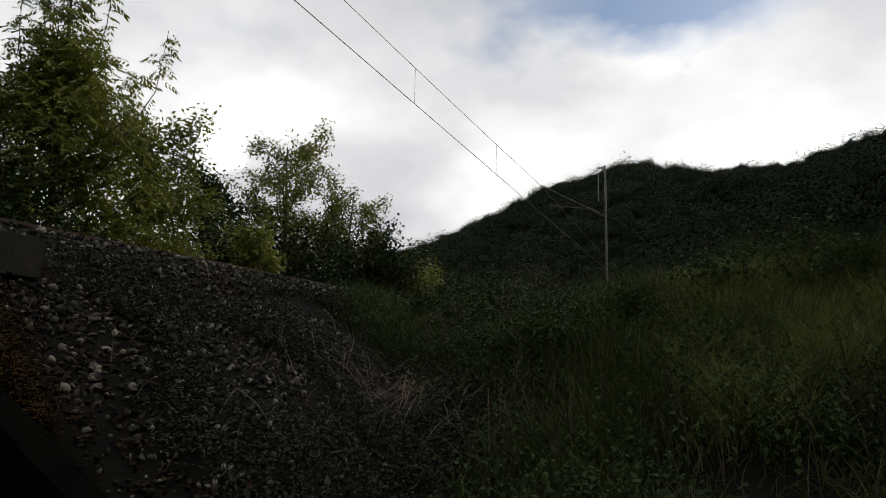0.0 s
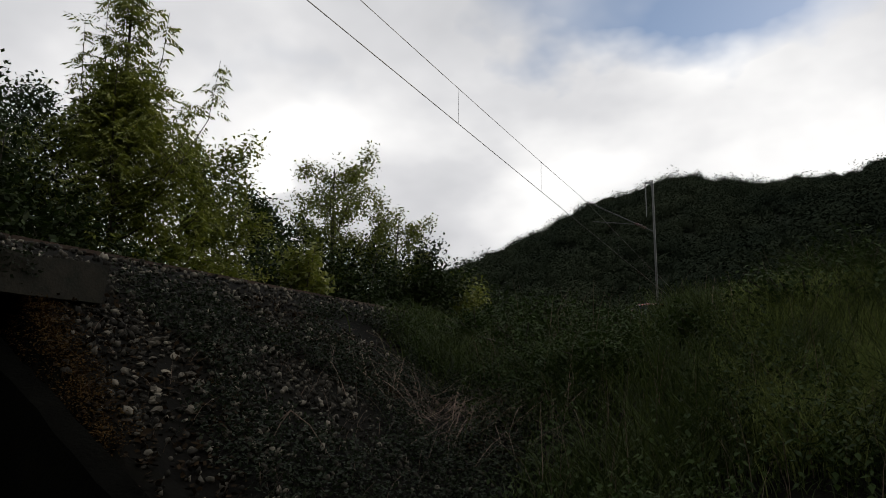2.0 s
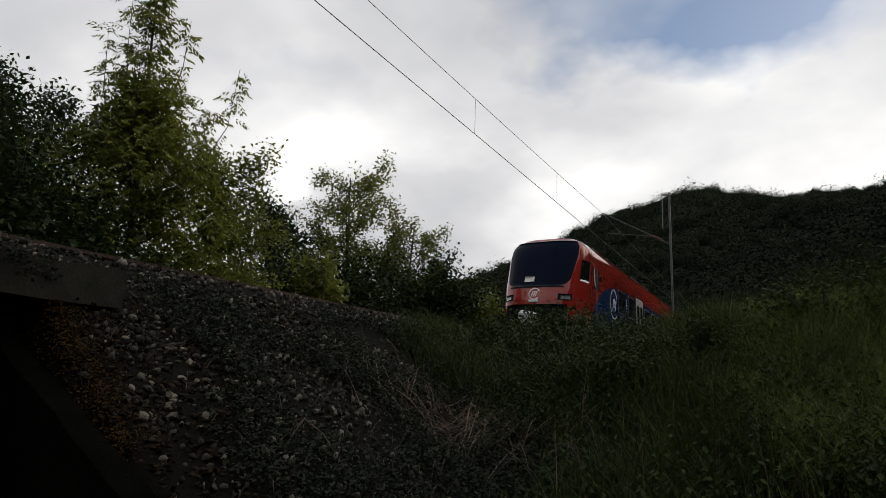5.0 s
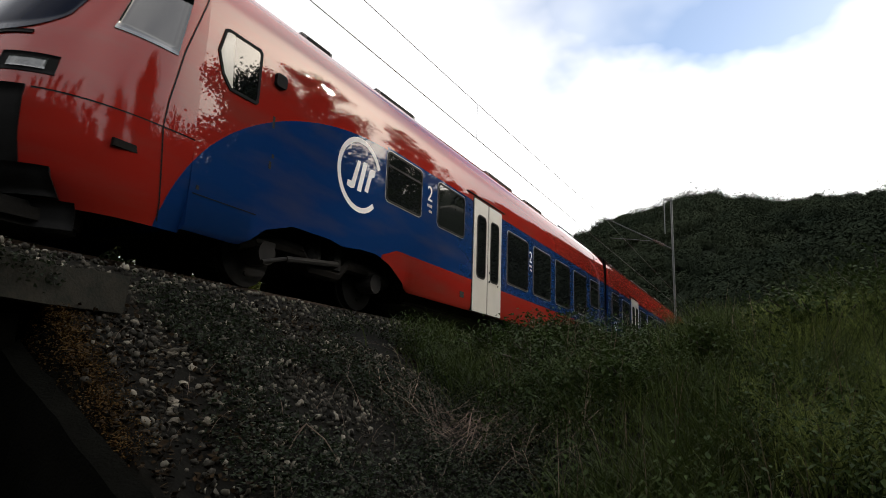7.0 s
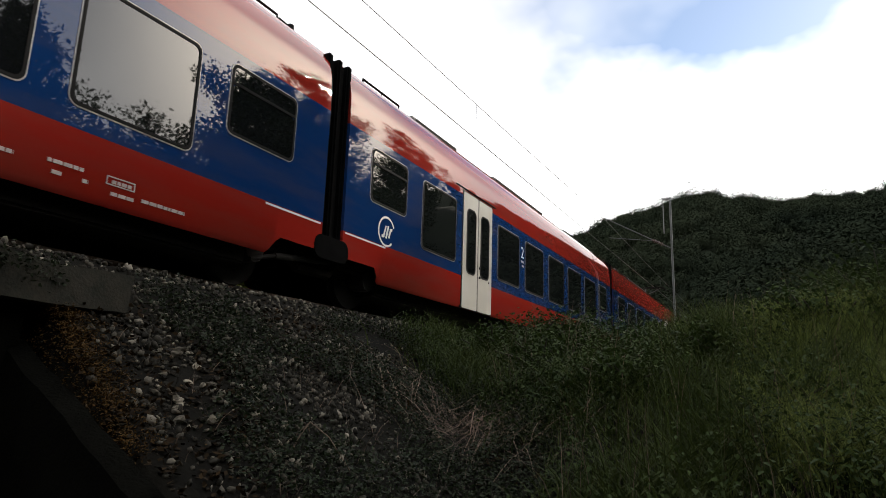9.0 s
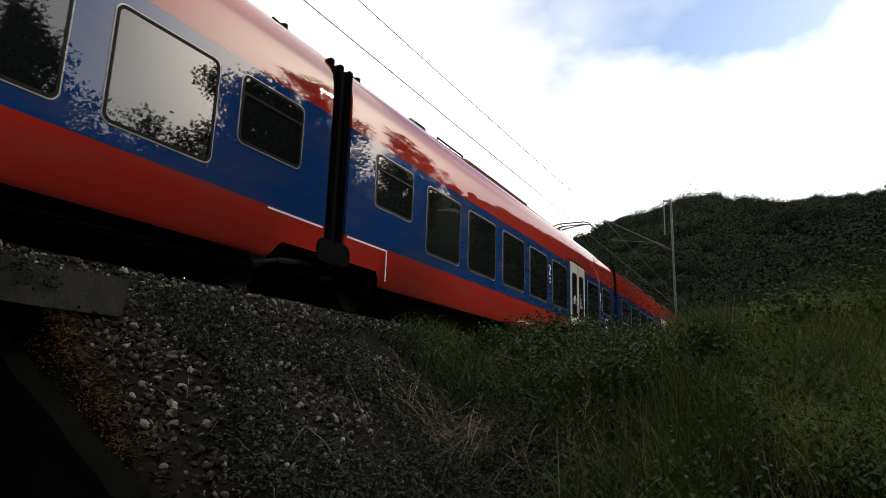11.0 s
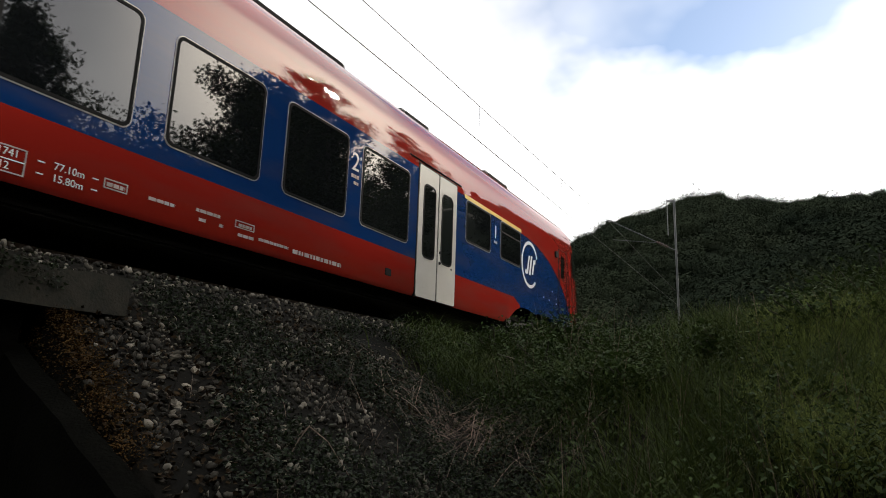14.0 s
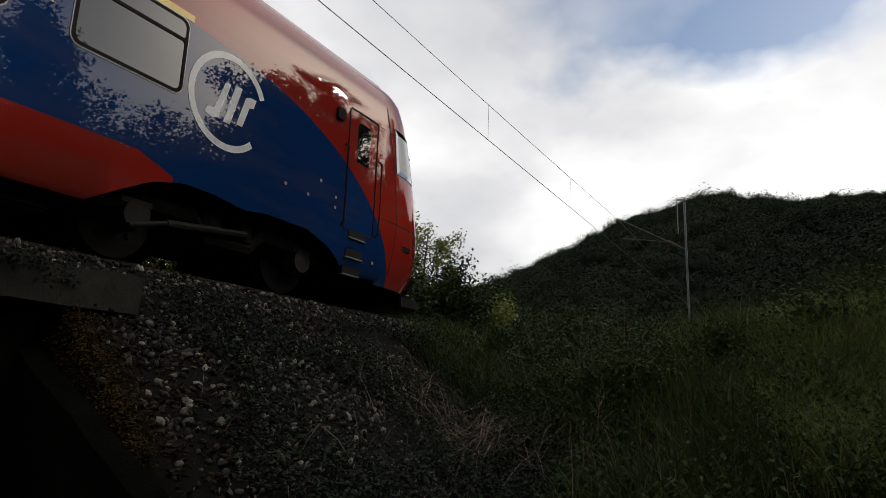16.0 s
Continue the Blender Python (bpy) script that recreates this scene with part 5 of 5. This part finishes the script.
def woods():
    rng = np.random.default_rng(5)
    cents = []
    for n, a0, a1, r0, r1 in ((2300, -27, 17, 46, 166), (600, 17, 333, 75, 165)):
        az = rng.uniform(a0, a1, n)
        r = np.sqrt(rng.uniform(r0 ** 2, r1 ** 2, n))
        cents.append(np.stack([r * np.sin(np.radians(az)), r * np.cos(np.radians(az)), r], 1))
    # the ridge's own line of trees
    az = rng.uniform(-26, 17, 330)
    r = rng.uniform(144, 152, len(az))
    cents.append(np.stack([r * np.sin(np.radians(az)), r * np.cos(np.radians(az)), r], 1))
    c = np.concatenate(cents)
    z = ground(c[:, 0], c[:, 1])
    keep = z > 1.0
    c, z = c[keep], z[keep]
    out = []
    for (x, y, r), h in zip(c, z):
        ridge = 142 < r < 154
        k = (700 if ridge else 460) if az_in(x, y) else 60
        s = rng.uniform(1.0, 1.0 + rng.uniform(0.6, 2.4))
        if ridge:
            s, h = 0.7 + 1.7 * rng.random() ** 1.6, h + rng.uniform(0.4, 1.7)
        d = rng.normal(0, 1, (k, 3))
        d /= np.linalg.norm(d, axis=1, keepdims=True)
        d *= (rng.uniform(0.4, 1.1, (k, 1)) + (0 if ridge else 0.25) * rng.random((k, 1)) ** 4) * (0.85 if ridge else 1.0)
        p = np.array([x, y, h + s * 0.55]) + d * np.array([s, s, s * rng.uniform(0.7, 1.2)]) * (1 + 0.12 * np.sin(5 * d[:, :1] + s * 9))
        nrm = d / np.linalg.norm(d, axis=1, keepdims=True) + 0.15 * rng.normal(0, 1, (k, 3))
        u = np.cross(nrm, rng.normal(0, 1, (k, 3)))
        u /= np.linalg.norm(u, axis=1, keepdims=True)
        v = np.cross(nrm, u)
        v /= np.linalg.norm(v, axis=1, keepdims=True)
        q = rng.uniform(0.28, 0.62, (k, 1)) * (0.38 if k > 60 else 2)
        out.append(np.stack([p - u * q, p + v * q * 0.7, p + u * q, p - v * q * 0.7], 1).reshape(-1, 3))
    tagged(quads("woods", np.concatenate(out), M_FOREST), "dark green deciduous woods covering the hillsides", "woods", kind="stuff")


woods()


# ---- embankment cover ----
def shore(x):
    """Where the bare stones give way to grass, as y over x."""
    return np.where(x < -2.1, 6.0 + (-2.1 - x) * 0.73, 6.0 - (x + 2.1) * 4.0)


def wing_y(x):
    """Front line of the culvert's wing wall, as y over x."""
    return 2.55 - 0.155 * (x + 4.6)


def stone_mesh(seed, r=1.0):
    bm = bmesh.new()
    bmesh.ops.create_icosphere(bm, subdivisions=1, radius=r)
    rnd = random.Random(seed)
    sx, sy, sz = rnd.uniform(0.8, 1.35), rnd.uniform(0.6, 1.0), rnd.uniform(0.45, 0.8)
    for v in bm.verts:
        v.co *= rnd.uniform(0.6, 1.25)
        v.co = Vector((v.co.x * sx, v.co.y * sy, v.co.z * sz))
    return bm


def stones():
    rng = np.random.default_rng(8)
    kinds = []
    for s in range(8):
        bm = stone_mesh(s)
        bm.verts.ensure_lookup_table()
        kinds.append((np.array([tuple(v.co) for v in bm.verts]), np.array([[v.index for v in f.verts] for f in bm.faces])))
        bm.free()
    pts = []
    # shoulder of the track
    n = 9000
    x = rng.uniform(-6.4, -4.85, n)
    y = rng.uniform(0.0, 19, n)
    x = np.where(y < 3.4, np.minimum(x, -5.02), x)
    pts.append(np.stack([x, y, rng.uniform(0.018, 0.036, n)], 1))
    # between the rails
    n = 2500
    pts.append(np.stack([rng.uniform(-9.4, -6.4, n), rng.uniform(0, 22, n), rng.uniform(0.025, 0.045, n)], 1))
    # the slope
    n = 24000
    x = rng.uniform(-4.95, -1.9, n)
    y = rng.uniform(2.55, 9.5, n)
    keep = (y < shore(x) + rng.normal(0.0, 0.5, n)) & (rng.random(n) < 1.05 - 0.75 * smooth(0, 2.6, y - (shore(x) - 2.6)))
    patch = np.sin(x * 2.3 + 1.1 * np.sin(y * 1.9)) * np.cos(y * 2.1 - 0.8 * np.sin(x * 2.9)) + 0.5 * np.sin(x * 6.1 + y * 3.3) * np.cos(y * 5.2 - x)
    keep &= rng.random(n) < np.clip(0.50 + 0.6 * patch, 0.16, 1.0) * (1 - 0.45 * smooth(4.2, 5.6, y))
    keep &= (y > wing_y(x) + 0.42 * smooth(-3.0, -4.2, x) + 0.05 + rng.normal(0, 0.10, n)) | (rng.random(n) < 0.10)
    size = 0.010 + 0.030 * rng.random(n) ** 1.8
    pts.append(np.stack([x, y, size], 1)[keep])
    # strewn over the culvert's coping
    n = 420
    y = 2.75 - 2.6 * rng.random(n)
    x = np.where(y > 1.9, rng.uniform(-5.0, -4.72, n), rng.uniform(-5.0, -4.5, n))
    slab = len(np.concatenate(pts))
    pts.append(np.stack([x, y, rng.uniform(0.014, 0.034, n)], 1))
    p = np.concatenate(pts)
    z = ground(p[:, 0], p[:, 1])
    z[slab:] = -0.49
    z = z + p[:, 2] * rng.uniform(0.0, 0.7, len(p))
    near = np.argsort(np.abs(p[:, 0] + 3.6) + np.abs(p[:, 1] - 3.5))[:300]
    single = np.zeros(len(p), bool)
    single[near] = True
    V, F, base = [], [], 0
    for i in np.nonzero(~single)[0]:
        kv, kf = kinds[i % 8]
        m = np.array(Euler(rng.uniform(-1, 1, 3) * np.array([1.5, 1.5, 3.1])).to_matrix())
        V.append(kv @ m.T * p[i, 2] + np.array([p[i, 0], p[i, 1], z[i]]))
        F.append(kf + base)
        base += len(kv)
    V, F = np.concatenate(V), np.concatenate(F)
    me = bpy.data.meshes.new("ballast")
    me.vertices.add(len(V))
    me.vertices.foreach_set("co", V.astype(np.float32).ravel())
    me.loops.add(F.size)
    me.loops.foreach_set("vertex_index", F.astype(np.int32).ravel())
    me.polygons.add(len(F))
    me.polygons.foreach_set("loop_start", np.arange(0, F.size, 3, dtype=np.int32))
    me.polygons.foreach_set("loop_total", np.full(len(F), 3, dtype=np.int32))
    me.materials.append(M_STONE)
    me.update(calc_edges=True)
    bank = tagged(new("ballast_bank"), "loose grey-brown crushed stone ballast on the bank", "ballast", kind="structure")
    loose = new("loose_ballast", me)
    loose.parent = bank
    tagged(loose, kind="stuff")
    meshes = []
    for s in range(8):
        bm = stone_mesh(s)
        mm = bpy.data.meshes.new("stone")
        bm.to_mesh(mm)
        bm.free()
        mm.materials.append(M_STONE1)
        meshes.append(mm)
    for i in np.nonzero(single)[0]:
        o = new("stone", meshes[i % 8])
        o.parent = bank
        o.location = (p[i, 0], p[i, 1], z[i])
        o.rotation_euler = tuple(rng.uniform(-1, 1, 3) * np.array([0.5, 0.5, 3.1]))
        o.scale = (1.2 * p[i, 2],) * 3


stones()


def blades(x, y, h, lean, rng, k=4, z0=None):
    n = len(x)
    z = ground(x, y) if z0 is None else z0
    a = rng.uniform(0, 2 * np.pi, n)
    d = np.stack([np.cos(a), np.sin(a)], 1) * (h * lean)[:, None]
    t = np.linspace(0, 1, k)
    px = x[:, None] + d[:, :1] * t[None] ** 2
    py = y[:, None] + d[:, 1:] * t[None] ** 2
    pz = z[:, None] - 0.03 + h[:, None] * (t[None] - 0.25 * lean[:, None] * t[None] ** 3)
    return np.stack([px, py, pz], -1)


def vegetation():
    rng = np.random.default_rng(9)
    # tall grass over the rise
    n = 90000
    x = rng.uniform(-5.2, 3.2, n)
    y = 2.8 + 13.5 * rng.random(n) ** 1.25
    clump = np.sin(x * 2.1 + 1.3 * np.sin(y * 1.7)) * np.cos(y * 1.9 + np.sin(x * 1.1))
    keep = (y > shore(x) + rng.normal(0.2, 0.45, n)) & (rng.random(n) < 0.62 + 0.5 * clump)
    x, y, clump = x[keep], y[keep], clump[keep]
    h = rng.uniform(0.22, 0.62, len(x)) * (1 + 0.5 * clump) * (0.75 + 0.5 * smooth(4, 9, y)) * (1 + 0.10 * smooth(-1.5, 1.5, x) * smooth(4, 8, y))
    h *= 1 - 0.35 * smooth(-3.6, -5.0, x)
    h *= 1 - 0.28 * smooth(0.2, -1.0, x) * smooth(6.5, 8.5, y)
    # shorter along a worn strip towards the line
    h *= 1 - 0.5 * np.exp(-((x + 0.21 * y) / (0.07 * y)) ** 2) * smooth(5.5, 7.5, y)
    ob = strips("tall_grass", blades(x, y, h, rng.uniform(0.25, 1.45, len(x)), rng, 5), rng.uniform(0.005, 0.011, len(x)), M_GRASS)
    tagged(ob, "tall uncut green grass on the bank", "grass", kind="stuff")
    # the tallest tufts
    n = 6500
    t = rng.integers(0, 26, n)
    cx, cy = rng.uniform(-0.9, 2.8, 26), rng.uniform(5.8, 9.5, 26)
    x, y = cx[t] + rng.normal(0, 0.22, n), cy[t] + rng.normal(0, 0.22, n)
    ob = strips("grass_tufts", blades(x, y, rng.uniform(0.40, 0.78, n), rng.uniform(0.15, 0.6, n), rng), rng.uniform(0.005, 0.010, n), M_GRASS)
    tagged(ob, "tall tufts of green grass on the rise", "grass", kind="stuff")
    # grass on the right of the rise, with sunlight put into its paler colour
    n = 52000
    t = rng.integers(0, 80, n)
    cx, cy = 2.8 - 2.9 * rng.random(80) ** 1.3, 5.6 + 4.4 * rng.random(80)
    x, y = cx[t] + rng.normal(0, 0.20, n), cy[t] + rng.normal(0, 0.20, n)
    ob = strips("lit_grass", blades(x, y, rng.uniform(0.22, 0.60, n), rng.uniform(0.25, 1.0, n), rng), rng.uniform(0.005, 0.010, n), M_GRASS2)
    tagged(ob, "yellow-green grass on the rise, sunlight put into its colour", "grass", kind="stuff")
    # nettles: upright stems with crossed pairs of toothed leaves
    n = 2600
    x, y = rng.uniform(-4.6, 3.0, n), 4.8 + 7.0 * rng.random(n)
    m = np.sin(x * 1.9 + 0.7 * np.sin(y * 1.3)) * np.cos(y * 1.15 + 0.5 * x)
    keep = (y > shore(x) + 0.3) & (m + rng.normal(0, 0.3, n) + 0.5 * np.exp(-((x + 1.4) / 1.1) ** 2) > 0.15)
    x, y = x[keep], y[keep]
    h = rng.uniform(0.30, 0.72, len(x)) * (1 - 0.35 * smooth(0.2, -1.0, x) * smooth(6.5, 8.5, y))
    tilt = rng.normal(0, 0.14, (len(x), 2))
    z = ground(x, y)
    spine = np.stack([np.stack([x + tilt[:, 0] * h * k, y + tilt[:, 1] * h * k, z + h * k], -1) for k in np.linspace(0, 1, 4)], 1)
    stems = strips("nettle_stems", spine, np.full(len(x), 0.004), M_WEED)
    tagged(stems, "green stems of nettles among the grass", "nettles", kind="stuff")
    out, turn = [], rng.uniform(0, 6.28, len(x))
    for q, k in enumerate(np.linspace(0.25, 1.0, 9)):
        base = np.stack([x + tilt[:, 0] * h * k, y + tilt[:, 1] * h * k, z + h * k], -1)
        for a in (turn + q * 1.57, turn + q * 1.57 + 3.14):
            d = np.stack([np.cos(a), np.sin(a), rng.normal(-0.25, 0.25, len(x))], -1)
            w = np.stack([-np.sin(a), np.cos(a), rng.normal(0, 0.2, len(x))], -1)
            L = (rng.uniform(0.05, 0.095, len(x)) * (1.15 - 0.6 * k))[:, None]
            out.append(np.stack([base, base + d * L * 0.4 + w * L * 0.3, base + d * L - np.array([0, 0, 0.2]) * L, base + d * L * 0.4 - w * L * 0.3], 1).reshape(-1, 3))
    quads("nettle_leaves", np.concatenate(out), M_WEED, stems)
    # seed heads and pale stems
    n = 700
    x, y = rng.uniform(-3.5, 3.0, n), rng.uniform(4.5, 11, n)
    keep = y > shore(x) + 0.5
    x, y = x[keep], y[keep]
    ob = strips("pale_grass_stems", blades(x, y, rng.uniform(0.5, 1.0, len(x)), rng.uniform(0.1, 0.5, len(x)), rng), np.full(len(x), 0.004), M_STRAW)
    tagged(ob, "pale dry grass stems among the green", "grass", kind="stuff")
    # broad-leaved weeds in the grass
    n = 9000
    x, y = rng.uniform(-4.8, 3.0, n), 3.4 + 9.0 * rng.random(n) ** 1.2
    keep = (y > shore(x) - 0.2) & (np.sin(x * 1.7 + y * 0.8) * np.cos(y * 1.5 - x) + rng.normal(0, 0.25, n) > 0.1)
    x, y = x[keep], y[keep]
    c = np.stack([x, y, ground(x, y) + rng.uniform(0.05, 0.50, len(x))], 1)
    ob = quads("weeds", leaf_cloud(c, 26000, 0.07, 0.040, rng), M_WEED)
    tagged(ob, "broad-leaved green weeds among the grass", "weeds", kind="stuff")
    # creeping leaves among the stones
    n = 5200
    x, y = rng.uniform(-4.9, -1.9, n), rng.uniform(2.4, 9, n)
    m = np.sin(x * 2.7 + y) * np.cos(y * 2.3 - x * 1.4)
    keep = (y < shore(x) + 0.6) & (m + 0.2 + 0.9 * smooth(-3.0, -2.0, x) + 0.5 * smooth(-1.6, 0, y - shore(x)) > 0.12 + 0.35 * smooth(3.9, 3.2, y))
    x, y = x[keep], y[keep]
    c = np.stack([x, y, ground(x, y) + rng.uniform(0.01, 0.11, len(x))], 1)
    ob = quads("creeping_weeds", leaf_cloud(c, 44000, 0.07, 0.032, rng), M_IVY)
    tagged(ob, "small creeping weeds growing through the ballast", "weeds", kind="stuff")
    # brown leaf litter over the stones, thickest by the culvert
    n = 7000
    x, y = rng.uniform(-4.9, -1.9, n), rng.uniform(2.5, 8.5, n)
    m = np.sin(x * 1.9 - y * 1.1) * np.cos(y * 1.3 + x)
    keep = (y < shore(x) + 0.4) & ((m > 0.1) | (y < 3.2))
    x, y = x[keep], y[keep]
    c = np.stack([x, y, ground(x, y) + rng.uniform(0.0, 0.03, len(x))], 1)
    ob = quads("leaf_litter", leaf_cloud(c, 6000, 0.03, 0.045, rng, 0.0), M_LITTER)
    tagged(ob, "rust-brown dead leaves scattered over the ballast", "leaf litter", kind="stuff")
    # rusty moss and leaf mould above the wing wall
    n = 3800
    x = -4.75 + 1.5 * rng.random(n) ** 1.4
    y = wing_y(x) + 0.06 + np.abs(rng.normal(0, 0.17, n))
    c = np.stack([x, y, ground(x, y) + rng.uniform(0.0, 0.035, n)], 1)
    ob = quads("leaf_mould", leaf_cloud(c, 15000, 0.03, 0.017, rng, 0.0), M_MOULD)
    tagged(ob, "rusty yellow-brown moss and leaf mould above the culvert", "leaf litter", kind="stuff")
    # moss hanging over the coping's edge
    n = 2600
    y = 2.75 - 2.7 * rng.random(n)
    m = np.sin(y * 5.1) * np.cos(y * 2.3 + 1)
    c = np.stack([rng.uniform(-4.62, -4.40, n), y, -0.50 - np.abs(rng.normal(0, 0.05, n)) * (1.3 + m)], 1)
    ob = quads("coping_moss", leaf_cloud(c, 7000, 0.025, 0.032, rng, 0.3), M_IVY)
    tagged(ob, "dark green moss and small leaves hanging over the coping", "moss", kind="stuff")
    # fallen dry stalks, mostly lying down the slope
    n = 620
    x = np.clip(rng.normal(-3.05, 0.65, n), -4.5, -1.8)
    y = 6.35 + rng.normal(0, 0.42, n)
    a = rng.normal(0.55, 1.1, n)
    L = rng.uniform(0.25, 0.9, n)
    t = np.linspace(0, 1, 6)
    px = x[:, None] + np.cos(a)[:, None] * L[:, None] * t
    py = y[:, None] + np.sin(a)[:, None] * L[:, None] * t
    pz = ground(px, py) + 0.05 + 0.22 * L[:, None] * np.sin(t * np.pi)[None] * rng.uniform(0.1, 1, n)[:, None]
    ob = strips("dry_stalks", np.stack([px, py, pz], -1), rng.uniform(0.003, 0.0065, n), M_STRAW)
    tagged(ob, "brown fallen dry stalks tangled over the stones", "dry stalks", kind="stuff")
    # a few bare stems standing on the slope
    n = 130
    x, y = rng.uniform(-4.2, -2.3, n), rng.uniform(2.8, 5.2, n)
    ob = strips("bare_stems", blades(x, y, rng.uniform(0.12, 0.35, n), rng.uniform(0.4, 1.3, n), rng, 5), np.full(n, 0.003), M_STRAW)
    tagged(ob, "thin bare stems on the stony slope", "dry stalks", kind="stuff")
    # low growth beyond the track
    n = 16000
    az = np.radians(rng.uniform(-75, -20, n))
    r = rng.uniform(11, 26, n)
    x, y = r * np.sin(az), r * np.cos(az)
    keep = x < -9.4
    x, y = x[keep], y[keep]
    ob = strips("verge_grass", blades(x, y, rng.uniform(0.2, 0.6, len(x)), rng.uniform(0.1, 0.8, len(x)), rng), rng.uniform(0.006, 0.014, len(x)), M_GRASS)
    tagged(ob, "rough green grass beyond the track", "grass", kind="stuff")
    # far rise
    n = 26000
    x, y = rng.uniform(-5.5, 9, n), 15 + 11 * rng.random(n)
    ob = strips("far_grass", blades(x, y, rng.uniform(0.08, 0.22, n), rng.uniform(0.1, 0.7, n), rng), rng.uniform(0.012, 0.025, n), M_GRASS)
    tagged(ob, "tall uncut green grass along the line", "grass", kind="stuff")


vegetation()


def rise_bush(x, y, r, h, seed):
    bush(x, y, r, h * (0.72 if x < -0.3 else 1.0), int(3200 * r), M_WEED, seed, "low green shrub in the tall grass", 0.065)


for k, (x, y, r, h) in enumerate(((-3.4, 9.6, 0.8, 0.95), (-2.2, 9.2, 0.9, 0.55), (-1.3, 10.2, 0.9, 0.75), (-0.4, 9.4, 0.7, 0.8), (1.0, 9.0, 0.8, 0.9), (-4.2, 11.5, 0.7, 1.0), (-1.6, 7.3, 0.7, 0.5), (-2.9, 8.3, 0.7, 0.8), (-0.6, 7.9, 0.6, 0.75), (0.4, 8.2, 0.7, 0.8), (-2.4, 7.2, 0.5, 0.55), (1.6, 8.0, 0.7, 0.8), (-3.9, 9.0, 0.6, 0.8), (-0.2, 6.6, 0.6, 0.5), (-3.2, 10.4, 0.8, 1.0))):
    rise_bush(x, y, r, h, 60 + k)


def fallen_branch():
    """A bare forked twig bent over on the stones."""
    b = tagged(new("fallen_branch"), "thin bare forked twig bent over on the stones", "twig")
    z = gz(-3.15, 3.80)
    b.location = (-3.15, 3.80, z)
    bm = bmesh.new()
    tube(bm, [(-0.02, -0.10, -0.02), (-0.04, 0.04, 0.13), (-0.02, 0.12, 0.22)], 0.006, 5, 0.005)
    part("stem", bm, M_STRAW, b)
    for pts in ([(-0.02, 0.12, 0.22), (0.12, 0.17, 0.12), (0.30, 0.20, -0.10)], [(-0.02, 0.12, 0.22), (-0.12, 0.05, 0.10), (-0.22, 0.0, 0.06)]):
        bm = bmesh.new()
        tube(bm, pts, 0.005, 5, 0.003)
        part("branch", bm, M_STRAW, b)


fallen_branch()


# ---- motion ----
NOSE = [(0.0, 62.0), (1.0, 53.6), (2.0, 45.2), (3.0, 36.8), (3.5, 32.6), (4.0, 28.4), (5.0, 19.95), (6.0, 11.5), (6.5, 7.29), (7.0, 2.70), (7.5, -1.26), (8.0, -5.51), (8.5, -9.64), (9.0, -13.60), (10.0, -22.2), (11.0, -30.8), (11.5, -35.1), (12.0, -39.13), (12.5, -43.61), (13.0, -47.54), (13.5, -51.96), (14.0, -56.11), (14.5, -60.0), (15.0, -64.44), (15.1, -65.2), (15.2, -66.0), (15.3, -66.58), (15.5, -66.62), (16.0, -66.55)]


def travelled(t):
    return float(np.interp(t, [a for a, _ in NOSE], [b for _, b in NOSE]))


def motions():
    walk(train, [(t, pose(TRACK, y, 0)) for t, y in NOSE])
    step = 2 / 30
    for w, a in WHEELS:
        rows_ = []
        for k in range(int(16.0 / step) + 1):
            t = k * step
            rows_.append((t, pose(0, a, 0.43, math.degrees(-travelled(t) / 0.43))))
        if rows_[-1][0] < 16.0:
            rows_.append((16.0, pose(0, a, 0.43, math.degrees(-travelled(16.0) / 0.43))))
        walk(w, rows_)


motions()
